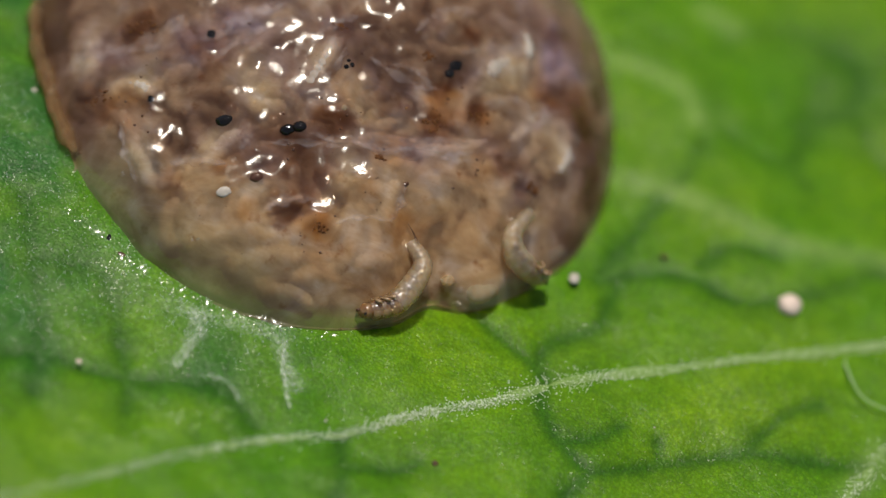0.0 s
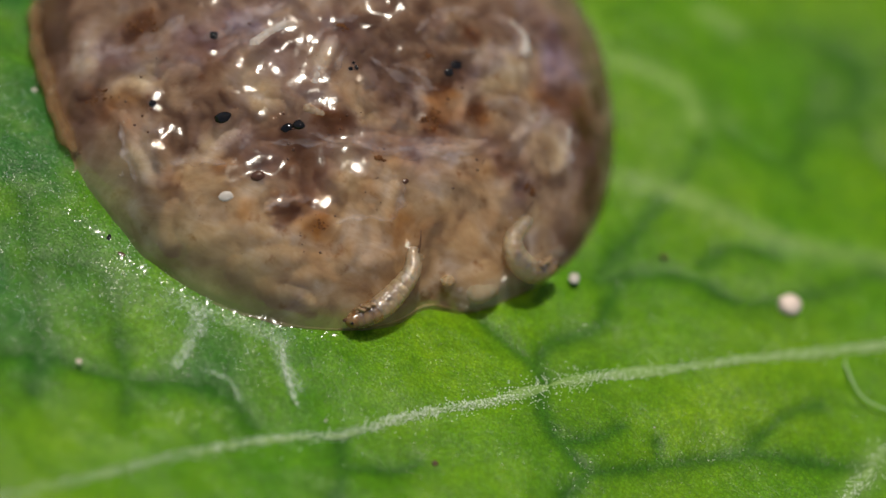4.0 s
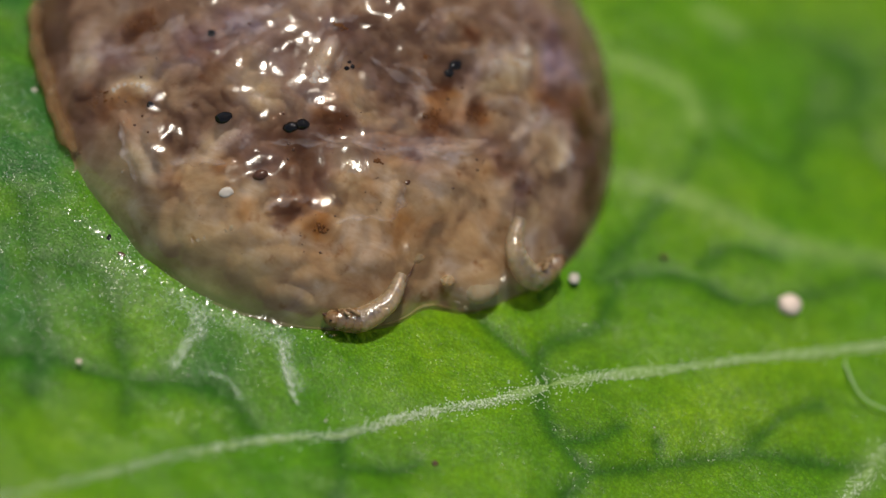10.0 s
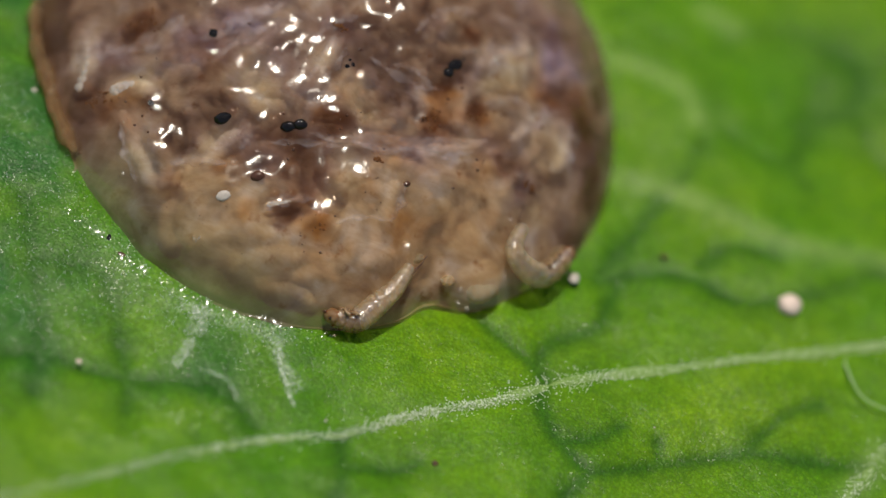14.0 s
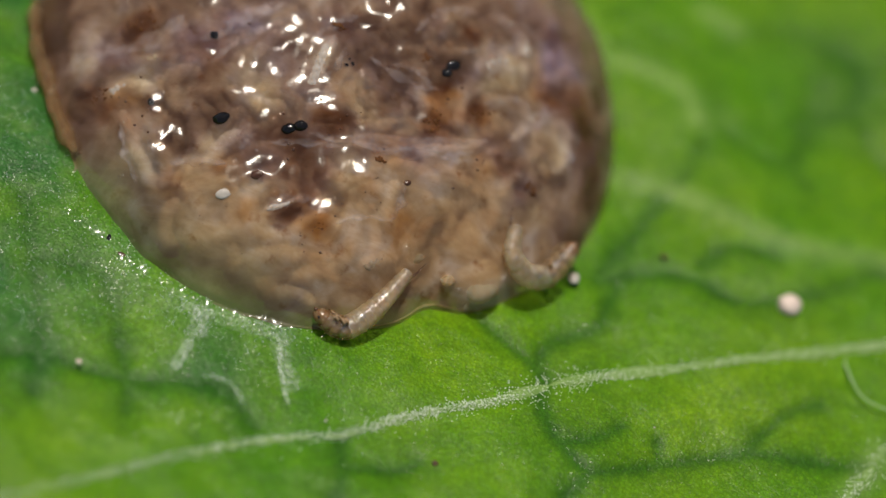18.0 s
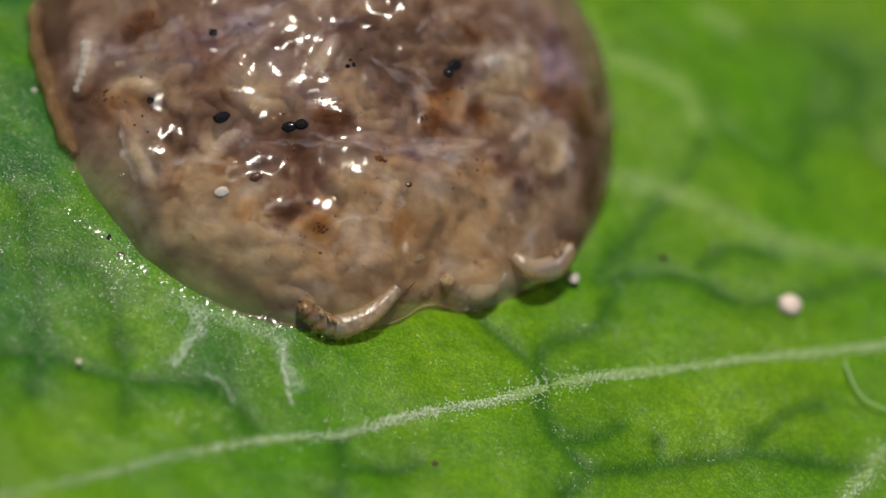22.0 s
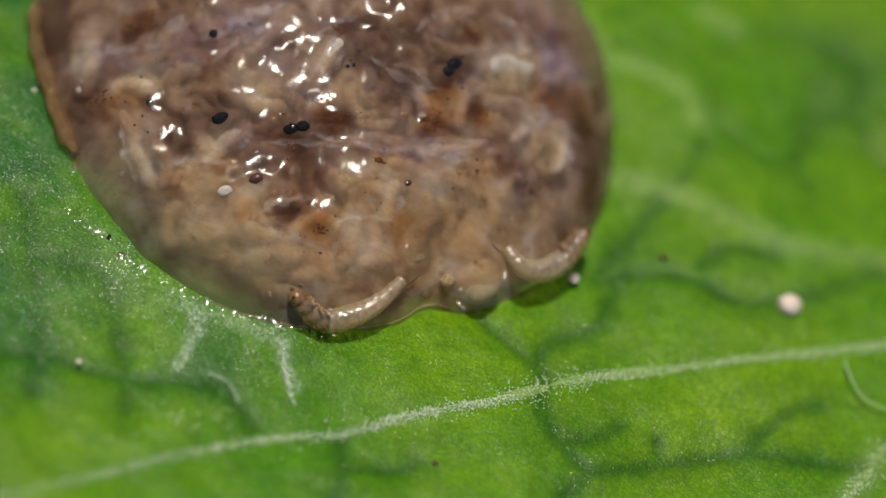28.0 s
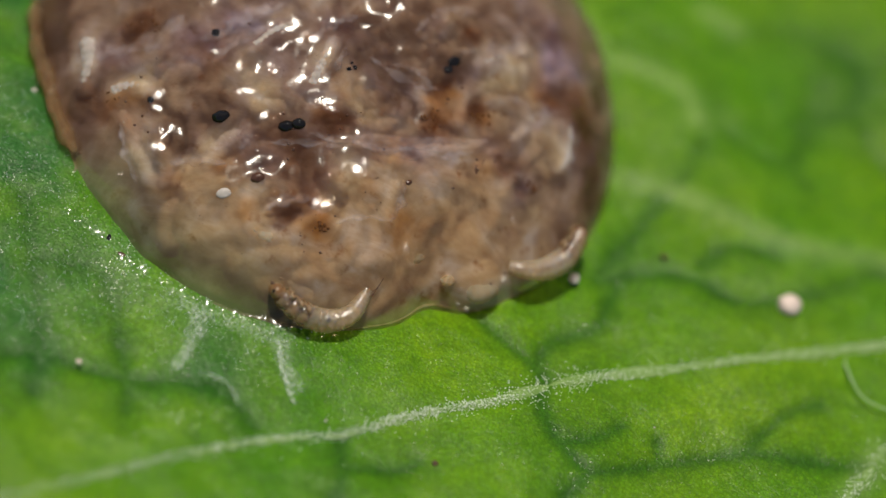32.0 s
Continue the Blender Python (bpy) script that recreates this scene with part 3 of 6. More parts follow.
# soft bulges of the skin: place (mm), width (mm), height (mm)
BULGES = [((0.99, -0.77, 0.52), 0.68, 0.52), ((0.41, -1.15, 0.63), 0.25, 0.2), ((0.50, -0.35, 1.10), 0.5, 0.16), ((1.77, 0.49, 0.76), 0.6, -0.16), ((-1.17, -1.82, 0.98), 0.5, 0.14),
          ((-2.23, -0.51, 1.97), 0.45, 0.15), ((-6.14, -1.20, 1.29), 0.4, 0.14), ((-4.61, 0.55, 2.44), 0.5, 0.12), ((-3.10, 0.39, 2.44), 0.4, 0.12), ((-4.00, -0.91, 1.91), 0.3, -0.07), ((-2.76, 3.01, 3.07), 0.5, 0.1)]


def skin_lift(p):
    lift = 0.16 * noise.noise(p * 0.55) + 0.07 * noise.noise(p * 1.3 + Vector((4, 5, 2)))
    lift += 0.035 * noise.noise(p * 3.1)
    for at, wide, high in BULGES:
        lift += high * math.exp(-((p - Vector(at)).length / wide) ** 2)
    return lift


def front_of(p):
    """1 along the front foot, 0 round the rest."""
    way = math.degrees(math.atan2(p.y - CY, p.x - CX))
    return max(0.0, min(1.0, (way + 138) / 14, (-22 - way) / 14))


def fullness(p):
    """How far the brood fills the foot where the larvae leave."""
    way = math.degrees(math.atan2(p.y - CY, p.x - CX))
    return max(0.0, min(1.0, (way + 88) / 20))


def dome_mesh(around, down, scale, lower, lift, foot=False):
    bm = bmesh.new()
    rings = []
    for j in range(1, down + 1):
        q = math.sin(j / down * math.pi / 2) if j < down else 1.0
        ring = []
        for i in range(around):
            a = 2 * math.pi * i / around
            p = dome(a, q, scale, lower)
            p += dome_normal(a, q) * lift(p) * (1 - 0.55 * q ** 8)
            ring.append(bm.verts.new(Vector((p.x, p.y, max(p.z, 0.06 if foot else 0.02))) * MM))
        rings.append(ring)
    for out, z in ((0.05, 0.03), (0.11, 0.0), (0.17, -0.05), (0.20, -0.25)) if foot else ():
        ring = []
        for i in range(around):
            a = 2 * math.pi * i / around
            p, n = dome(a, 1.0, scale), dome_normal(a, 0.98)
            n.z = 0
            n.normalize()
            w = 0.8 + 0.8 * noise.noise(p * 1.1) + 0.5 * noise.noise(p * 3.3) + 0.7 * noise.noise(p * 8.0)
            p = p + n * out * max(0.25, w) * (1 - 0.85 * fullness(p))
            ring.append(bm.verts.new(Vector((p.x, p.y, z + (0.05 * noise.noise(p * 3) + 0.06 * noise.noise(p * 8)) * (z > 0.02))) * MM))
        rings.append(ring)
    top = dome(0, 0, scale, lower)
    top = bm.verts.new((top + Vector((0, 0, lift(top)))) * MM)
    for a, b in zip(rings, rings[1:]):
        for i in range(around):
            k = (i + 1) % around
            bm.faces.new((a[i], b[i], b[k], a[k]))
    for i in range(around):
        bm.faces.new((top, rings[0][i], rings[0][(i + 1) % around]))
    return bm


mass = tagged(empty("egg_mass", (CX, CY, 0)), "glossy translucent brown jelly mass full of larvae on the leaf", "egg mass")


def core_sink(p):
    return 0.85 * (1 - front_of(p)) * max(0.0, 1 - p.z / 1.3) - 0.52 + 0.22 * front_of(p) * max(0.0, 1 - p.z / 1.3) + 0.14 * noise.noise(p * 0.9) + 0.12 * noise.noise(p * 2.0)


core = part("brood_core", dome_mesh(220, 80, 0.95, 0.0, core_sink), CORE, None, "mottled brown packed inside of the jelly")
layer = core.data.attributes.new("solid", "FLOAT", "POINT")
layer.data.foreach_set("value", [1 - (0.85 - 0.15 * fullness(v.co / MM)) * front_of(v.co / MM) * max(0.0, min(1.0, 1 - (v.co.z / MM - 0.02) / (0.42 + 0.6 * (1 - fullness(v.co / MM))))) for v in core.data.vertices])
skin = part("jelly_skin", dome_mesh(420, 150, 0.985, 0.0, skin_lift, True), JELLY, None, "clear wet jelly skin")
# dark and pale stains of the brood that show through the skin, and painted crevice shade: place, width, depth of tone
STAIN_SHADES = []


def stain_shades(*spots):
    STAIN_SHADES.extend((Vector(p), w, d) for p, w, d in spots)


# the first spots paint shade into the crevice beside the fold
stain_shades(((-9.12, 1.35, 0.57), 0.23, 0.90), ((-8.94, 0.97, 0.56), 0.23, 0.90), ((-8.70, 0.57, 0.56), 0.20, 0.60), ((-7.95, -0.46, 0.55), 0.20, 0.80), ((-7.76, -0.79, 0.48), 0.18, 0.80), ((-9.03, 1.56, 0.77), 0.23, 0.60), ((-6.95, 1.53, 2.05), 0.25, 0.40), ((-7.27, 1.07, 1.74), 0.29, 0.55), ((-7.51, 0.84, 1.53), 0.25, 0.50), ((-7.97, 0.73, 1.21), 0.23, 0.50), ((-7.67, -0.18, 0.94), 0.25, 0.60), ((-7.39, -0.61, 0.89), 0.27, 0.60), ((-6.79, -0.68, 1.21), 0.29, 0.35), ((-5.77, -0.97, 1.51), 0.23, 0.80))
stain_shades(((-5.62, -1.24, 1.41), 0.18, 0.70), ((-5.36, -0.67, 1.78), 0.27, 0.40), ((-3.99, -0.64, 2.02), 0.29, 0.50), ((-3.63, -0.52, 2.09), 0.29, 0.55), ((-3.20, -0.58, 2.05), 0.29, 0.70), ((-3.15, -0.92, 1.88), 0.29, 0.50), ((-3.56, -1.08, 1.82), 0.29, 0.45), ((-3.00, -1.24, 1.71), 0.27, 0.50), ((-3.37, -1.78, 1.43), 0.23, 0.90), ((-3.05, -1.65, 1.49), 0.20, 1.00), ((-2.76, -1.54, 1.52), 0.18, 0.70), ((-3.09, 0.09, 2.32), 0.23, 0.50), ((-2.79, 0.26, 2.36), 0.20, 0.50), ((-2.32, -0.20, 2.11), 0.18, 0.50))
stain_shades(((-2.68, 1.65, 2.79), 0.25, 0.50), ((-2.34, 1.57, 2.72), 0.29, 0.75), ((-2.00, 1.43, 2.63), 0.29, 0.80), ((-1.69, 1.41, 2.56), 0.23, 0.60), ((-2.87, 1.95, 2.88), 0.25, 0.30), ((-1.28, 1.82, 2.58), 0.20, 0.50), ((-1.10, 1.13, 2.32), 0.25, 0.50), ((-0.32, 1.73, 2.29), 0.20, 0.80), ((-0.51, 2.02, 2.43), 0.18, 0.60), ((-1.73, 0.16, 2.14), 0.23, 0.50), ((-1.26, 0.31, 2.07), 0.20, 0.50), ((-1.92, -0.60, 1.85), 0.20, 0.35), ((-1.65, -1.00, 1.59), 0.23, 0.50), ((0.50, 1.28, 1.82), 0.16, 1.00))
stain_shades(((1.00, 1.01, 1.46), 0.16, 0.90), ((1.28, 1.29, 1.41), 0.12, 1.10), ((1.09, 0.77, 1.31), 0.38, 0.60), ((0.96, 3.15, 2.03), 0.18, 0.40), ((1.43, 3.33, 1.74), 0.41, 0.50), ((1.80, 2.98, 1.44), 0.38, 0.45), ((2.20, 2.44, 0.99), 0.34, 0.80), ((1.82, 4.14, 1.33), 0.25, 0.90), ((2.39, 4.13, 0.42), 0.23, 0.90), ((2.29, 3.16, 0.93), 0.27, 0.60), ((2.37, 1.96, 0.69), 0.29, 0.60), ((2.25, 1.10, 0.50), 0.29, 0.40), ((-0.84, -0.90, 1.36), 0.20, 0.40), ((-0.49, -1.04, 1.13), 0.16, 0.50))
stain_shades(((-2.52, -1.69, 1.39), 0.11, 0.70), ((-2.20, -1.71, 1.32), 0.09, 0.50), ((-4.14, -1.12, 1.78), 0.27, 0.35), ((-5.17, -0.34, 1.98), 0.29, 0.45), ((-4.70, -0.38, 2.06), 0.29, 0.45), ((-3.86, -1.20, 1.76), 0.23, 0.40), ((-3.60, 1.95, 2.91), 0.20, 0.50), ((-2.13, 2.99, 2.99), 0.29, 0.40), ((-2.74, 2.93, 3.06), 0.29, 0.40), ((-2.93, 1.47, 2.76), 0.25, 0.40), ((-1.36, 2.33, 2.73), 0.29, 0.40), ((-2.20, -0.82, 1.80), 0.20, 0.35), ((-6.08, 1.05, 2.23), 0.29, 0.25), ((-2.28, -1.20, 1.63), 0.18, 0.30))
stain_shades(((-2.05, 0.90, 2.47), 0.23, 0.40), ((-5.96, -2.18, 0.68), 0.18, 0.30), ((-5.61, -2.44, 0.63), 0.18, 0.40), ((-4.67, -2.98, 0.48), 0.25, 0.40), ((-2.77, -2.69, 0.75), 0.25, 0.30), ((-7.00, -0.27, 1.31), 0.34, -0.50), ((-8.12, 0.30, 0.89), 0.38, -0.35), ((-4.90, -1.79, 1.30), 0.38, -0.60), ((-4.12, -2.43, 1.00), 0.38, -0.60), ((-4.86, -2.61, 0.74), 0.36, -0.50), ((-4.99, -0.92, 1.75), 0.32, -0.30), ((-2.01, -1.70, 1.28), 0.34, -0.40), ((-3.16, -2.41, 1.02), 0.41, -0.50), ((-0.14, 2.91, 2.50), 0.56, -0.45))
stain_shades(((0.94, 2.33, 1.91), 0.25, -0.50), ((1.49, 2.24, 1.55), 0.25, -0.40), ((-1.24, -0.65, 1.63), 0.25, -0.40), ((-0.48, -0.55, 1.40), 0.23, -0.30), ((0.42, -0.43, 1.05), 0.56, -0.40), ((-6.37, -1.52, 0.94), 0.32, -0.40), ((-3.97, -1.76, 1.44), 0.29, -0.40), ((-2.83, 0.63, 2.50), 0.29, -0.30), ((-3.75, 1.23, 2.72), 0.25, -0.35), ((-1.57, 1.55, 2.57), 0.18, -0.50), ((-0.72, 1.79, 2.43), 0.20, -0.30), ((-2.63, -1.99, 1.23), 0.34, -0.30), ((-1.49, -1.45, 1.28), 0.41, -0.30), ((-0.40, 0.40, 1.83), 0.45, -0.25))
stain_shades(((-1.49, -0.12, 1.96), 0.34, -0.25), ((0.93, -0.79, 0.47), 0.68, -0.50), ((-5.13, 0.39, 2.28), 0.45, -0.20), ((-4.48, 0.22, 2.33), 0.38, -0.25))
stain_shades(((-1.76, -1.69, 1.22), 1.02, -0.32), ((-0.73, -1.13, 1.18), 1.02, -0.32), ((-3.31, -2.36, 1.06), 0.90, -0.30), ((0.10, -0.09, 1.39), 0.90, -0.30), ((-1.42, -2.31, 0.66), 0.79, -0.30), ((-4.68, -2.47, 0.89), 0.68, -0.20), ((-0.65, -1.79, 0.70), 0.79, -0.30), ((0.11, -1.14, 0.75), 0.68, -0.40), ((1.47, 0.30, 0.81), 0.68, -0.25), ((-2.72, -1.29, 1.65), 0.45, -0.10), ((-1.93, -0.81, 1.76), 0.68, -0.20), ((1.21, 0.00, 0.83), 0.68, -0.30))
stain_shades(((-9.37, 1.35, 0.24), 0.34, 0.50), ((-9.10, 0.71, 0.19), 0.29, 0.50), ((-9.24, 1.51, 0.52), 0.45, 0.40), ((0.81, 0.15, 1.16), 0.90, -0.35), ((0.21, 0.54, 1.65), 0.68, -0.30), ((0.88, -0.74, 0.55), 0.68, -0.40), ((-7.65, 1.30, 1.64), 0.56, 0.15), ((-5.62, 1.02, 2.36), 0.79, 0.20), ((-4.39, 1.50, 2.75), 0.79, 0.20), ((-3.12, 2.30, 2.97), 0.79, 0.25), ((-1.80, 2.48, 2.85), 0.68, 0.25), ((-0.76, 3.86, 2.81), 0.79, 0.30), ((-0.20, 3.09, 2.55), 0.45, 0.10))
# begins with more dark tone for the shaded crevice by the fold
stain_shades(((-8.99, 1.14, 0.60), 0.32, 0.80), ((-8.26, -0.10, 0.53), 0.23, 0.70), ((-7.85, -0.62, 0.53), 0.27, 0.80), ((-7.51, -1.10, 0.47), 0.23, 0.50), ((-9.35, 1.55, 0.39), 0.41, 0.60), ((-8.62, 0.48, 0.57), 0.29, 0.40), ((-4.93, -3.14, 0.24), 0.29, 0.50), ((-5.69, -2.72, 0.35), 0.29, 0.40), ((-3.74, -3.16, 0.42), 0.34, 0.35), ((-3.05, -3.11, 0.43), 0.34, 0.30), ((-6.53, -2.11, 0.41), 0.23, -0.30), ((-1.43, -0.77, 1.64), 0.68, -0.20), ((-0.67, -0.99, 1.24), 0.68, -0.25), ((0.96, -0.08, 0.95), 0.56, -0.25))


def margin_at(p):
    """How clear the jelly is: empty of brood along its front foot."""
    return max(0.0, min(0.36 + 0.16 * (1 - fullness(p)), (0.8 + 0.3 * (1 - fullness(p)) - p.z) / 1.2), min(0.8, 1.3 - p.z / 0.3)) * (0.12 + 0.88 * front_of(p)) * (1 - math.exp(-((p - Vector((0.99, -0.85, 0.46))).length / 0.75) ** 2)) * (1 - 0.9 * fullness(p))


def stain_shade_at(p):
    p = p + noise.noise_vector(p * 1.3) * 0.16 + noise.noise_vector(p * 3.4) * 0.14
    return 0.28 + sum((0.62 if d > 0 else 0.8) * d * math.exp(-((p - c).length / (1.15 * w)) ** 2) for c, w, d in STAIN_SHADES) + 0.16 * noise.noise(p * 1.9)


# amber and rusty patches: place, width, depth of tone
AMBER = []


def ambers(*spots):
    AMBER.extend((Vector(p), w, d) for p, w, d in spots)


ambers(((-7.29, 1.11, 1.75), 0.29, 0.80), ((-7.48, 0.88, 1.56), 0.27, 0.50), ((-7.41, -0.60, 0.88), 0.29, 0.80), ((-6.75, -0.64, 1.25), 0.29, 0.70), ((-7.74, -0.21, 0.87), 0.18, 0.60), ((-3.09, 0.09, 2.32), 0.23, 0.90), ((-2.79, 0.26, 2.36), 0.18, 0.60), ((-3.05, -1.66, 1.48), 0.27, 0.40), ((-2.94, -1.22, 1.71), 0.34, 0.30), ((-3.77, -0.60, 2.05), 0.45, 0.40), ((-3.28, -0.63, 2.03), 0.29, 0.40), ((-1.10, 1.13, 2.32), 0.25, 1.00), ((-1.12, 1.74, 2.52), 0.18, 0.80), ((-0.32, 1.73, 2.29), 0.23, 1.00))
ambers(((-1.14, 3.09, 2.83), 0.18, 0.90), ((0.87, 3.05, 2.07), 0.18, 0.90), ((1.40, 3.39, 1.76), 0.38, 0.70), ((1.83, 3.10, 1.41), 0.34, 0.50), ((-1.89, -0.62, 1.84), 0.25, 0.40), ((-1.73, 0.16, 2.14), 0.27, 0.50), ((-2.52, -1.73, 1.37), 0.16, 0.90), ((-2.38, -1.88, 1.25), 0.25, 0.50), ((0.18, 0.88, 1.80), 0.34, 0.40), ((0.52, 1.34, 1.83), 0.34, 0.30), ((-8.31, -0.48, 0.17), 0.16, 0.90), ((-8.10, -0.75, 0.15), 0.16, 0.90), ((-7.83, -1.12, 0.12), 0.16, 0.80), ((-8.94, 0.28, 0.00), 0.16, 0.60))
ambers(((-8.66, -0.14, 0.00), 0.16, 0.80), ((-7.59, -1.40, 0.12), 0.14, 0.70), ((-0.85, -0.88, 1.38), 0.27, 0.50), ((-0.87, 1.45, 2.37), 0.29, 0.60), ((-5.52, -1.93, 1.03), 0.27, 0.50), ((-4.75, -1.34, 1.58), 0.25, 0.60), ((-5.75, 0.50, 2.15), 0.34, 0.35), ((-3.26, 0.80, 2.58), 0.27, 0.35), ((2.65, 2.40, 0.33), 0.25, 0.50), ((0.50, 3.06, 2.26), 0.27, 0.40), ((-3.96, -2.02, 1.28), 0.18, 0.50))
ambers(((-1.97, -1.79, 1.21), 1.13, 0.12), ((-0.32, -1.09, 1.02), 1.13, 0.14), ((-3.56, -2.34, 1.08), 1.02, 0.10), ((0.51, -0.05, 1.22), 1.02, 0.12), ((-1.07, -2.22, 0.57), 0.90, 0.14), ((-4.78, -2.29, 0.99), 0.79, 0.08), ((0.06, -1.54, 0.47), 0.68, 0.14), ((1.37, -0.29, 0.50), 0.68, 0.14), ((-1.37, -0.39, 1.80), 0.90, 0.10))


def rust_at(p):
    p = p + noise.noise_vector(p * 1.6) * 0.28 + noise.noise_vector(p * 5.0) * 0.12
    return min(1.0, 0.12 + sum(d * math.exp(-((p - c).length / (1.25 * w)) ** 2) for c, w, d in AMBER))


# bluish sheen of the sky painted into the skin: place, width, depth of tone
SKY_SHEEN = []


def sky_sheens(*spots):
    SKY_SHEEN.extend((Vector(p), w, d) for p, w, d in spots)


sky_sheens(((0.49, 4.52, 2.27), 0.38, 0.90), ((0.76, 3.92, 2.17), 0.41, 1.00), ((0.72, 3.40, 2.18), 0.29, 0.70), ((-0.17, 4.54, 2.58), 0.34, 0.50), ((0.89, 2.46, 1.97), 0.25, 0.60), ((-0.79, 2.57, 2.64), 0.29, 0.50), ((-1.02, 0.57, 2.10), 0.56, 0.60), ((0.13, 1.31, 1.99), 0.50, 0.50), ((-2.22, 0.08, 2.21), 0.29, 0.40), ((-5.35, 1.53, 2.58), 0.56, 0.60), ((-5.87, 1.10, 2.31), 0.45, 0.50), ((-6.27, 0.70, 2.04), 0.45, 0.40), ((-4.42, 0.97, 2.59), 0.50, 0.40), ((-2.32, 1.52, 2.71), 0.38, 0.50))
sky_sheens(((-3.70, 1.90, 2.90), 0.41, 0.40), ((-4.59, -0.87, 1.85), 0.38, 0.40), ((-2.85, -1.02, 1.81), 0.34, 0.50), ((1.04, 0.82, 1.36), 0.29, 0.50), ((-7.58, 0.58, 1.38), 0.29, 0.40), ((-4.12, -1.17, 1.76), 0.25, 0.30), ((-1.57, 1.55, 2.57), 0.14, 0.50), ((-3.20, 1.86, 2.88), 0.34, 0.40), ((0.99, 2.90, 1.99), 0.25, 0.50))


def sky_sheen_at(p):
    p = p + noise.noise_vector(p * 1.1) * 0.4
    return min(1.0, sum(d * math.exp(-((p - c).length / w) ** 2) for c, w, d in SKY_SHEEN))


# the clear wet skin lets the daylight in
skin.visible_shadow = False
layer = skin.data.attributes.new("stain_shade", "FLOAT", "POINT")
layer.data.foreach_set("value", [stain_shade_at(v.co / MM) for v in skin.data.vertices])
layer = skin.data.attributes.new("rust", "FLOAT", "POINT")
layer.data.foreach_set("value", [rust_at(v.co / MM) for v in skin.data.vertices])
layer = skin.data.attributes.new("sky_sheen", "FLOAT", "POINT")
layer.data.foreach_set("value", [sky_sheen_at(v.co / MM) for v in skin.data.vertices])
layer = skin.data.attributes.new("margin", "FLOAT", "POINT")
layer.data.foreach_set("value", [margin_at(v.co / MM) for v in skin.data.vertices])
for ob in (core, skin):
    ob.parent = mass
    ob.matrix_parent_inverse = Matrix.Translation(mass.location).inverted()


def build_fold():
    """A thick amber fold of jelly along one side of the foot."""
    pts = []
    for k in range(25):
        u = k / 24
        a = 4.232 + u * 0.628
        p, out = dome(a, 0.995), dome_normal(a, 0.98)
        out.z = 0
        pts.append(p + out.normalized() * (0.02 + 0.06 * noise.noise(p * 1.4)) + Vector((0, 0, 0.13 + 0.05 * noise.noise(p * 2.0))))
    bm = bmesh.new()
    tube(bm, pts, lambda u: 0.16 * min(1.0, (8 * u) ** 0.5 + 0.1, (7 * (1 - u)) ** 0.5 + 0.1) * (1 + 0.25 * math.sin(u * 23) * math.sin(u * 9)), 14, 120, 0.9)
    fold = part("fold", bm, FOLD, mass, "amber fold along the foot of the jelly")
    fold.matrix_parent_inverse = Matrix.Translation(mass.location).inverted()


build_fold()


# pale kernels that show through swellings of the skin: place, half axes
KERNELS = [((0.83, -0.64, 0.34), (0.52, 0.47, 0.36)), ((0.36, -0.27, 0.79), (0.48, 0.46, 0.36)), ((0.29, -1.22, 0.58), (0.15, 0.12, 0.09))]
KERNELS += [(at, (w * 1.15, w * (0.7 + 0.4 * (at[0] * 3.7 % 1)), w * 0.6)) for at, w in (
    ((-4.96, -1.65, 0.90), 0.34), ((-5.22, -2.10, 0.51), 0.24), ((-4.32, -2.23, 0.60), 0.36), ((-3.85, -2.02, 0.84), 0.30), ((-3.75, -2.57, 0.41), 0.26), ((-2.96, -2.07, 0.71), 0.38), ((-3.04, -2.72, 0.27), 0.22),
    ((-2.26, -2.18, 0.61), 0.34), ((-1.62, -1.47, 0.84), 0.38), ((-1.21, -0.76, 1.12), 0.34), ((-0.58, -0.96, 0.79), 0.30), ((-0.59, -0.16, 1.19), 0.32), ((0.46, 1.29, 1.38), 0.34), ((-0.08, 1.93, 1.85), 0.34),
    ((-0.93, 1.97, 2.11), 0.28), ((-0.28, 3.05, 2.14), 0.42), ((0.93, 2.31, 1.48), 0.26), ((-6.96, -0.13, 0.95), 0.32), ((-7.92, 0.44, 0.63), 0.30), ((-5.71, -1.79, 0.61), 0.28), ((0.33, -1.17, 0.60), 0.14))]
KERNEL_OBJECTS, PROUD = [], (0.40, 0.47, 0.14)
for at, size in KERNELS:
    bm = bmesh.new()
    ball(bm, (0, 0, 0), size, 28, 20, 0.12 if len(KERNEL_OBJECTS) >= len(PROUD) else 0.06, at[1] + at[0])
    kernel = part("kernel", bm, KERNEL if len(KERNEL_OBJECTS) < len(PROUD) else SOFT_KERNEL, mass, "pale milky kernel under the jelly skin")
    KERNEL_OBJECTS.append(kernel)
    kernel.rotation_euler = (0, 0, at[0] * 2.1)
    kernel.location = (Vector(at) - Vector((CX, CY, 0))) * MM
    if len(KERNEL_OBJECTS) <= len(PROUD):
        found, place, facing, face = skin.closest_point_on_mesh(Vector(at) * MM)
        kernel.location = place - facing * PROUD[len(KERNEL_OBJECTS) - 1] * MM - mass.location


# ---- larvae inside the jelly ----
def annulate(u, rings=11, deep=0.05):
    return 1 - deep * (0.5 + 0.5 * math.cos(2 * math.pi * rings * u))


def body_radius(u):
    ends = min(1.0, (u / 0.12) ** 0.5 if u < 0.12 else 1.0, ((1 - u) / 0.05) ** 0.5 * 0.9 + 0.1 if u > 0.95 else 1.0)
    return 0.185 * ends * annulate(u) * (1 - 0.18 * u)


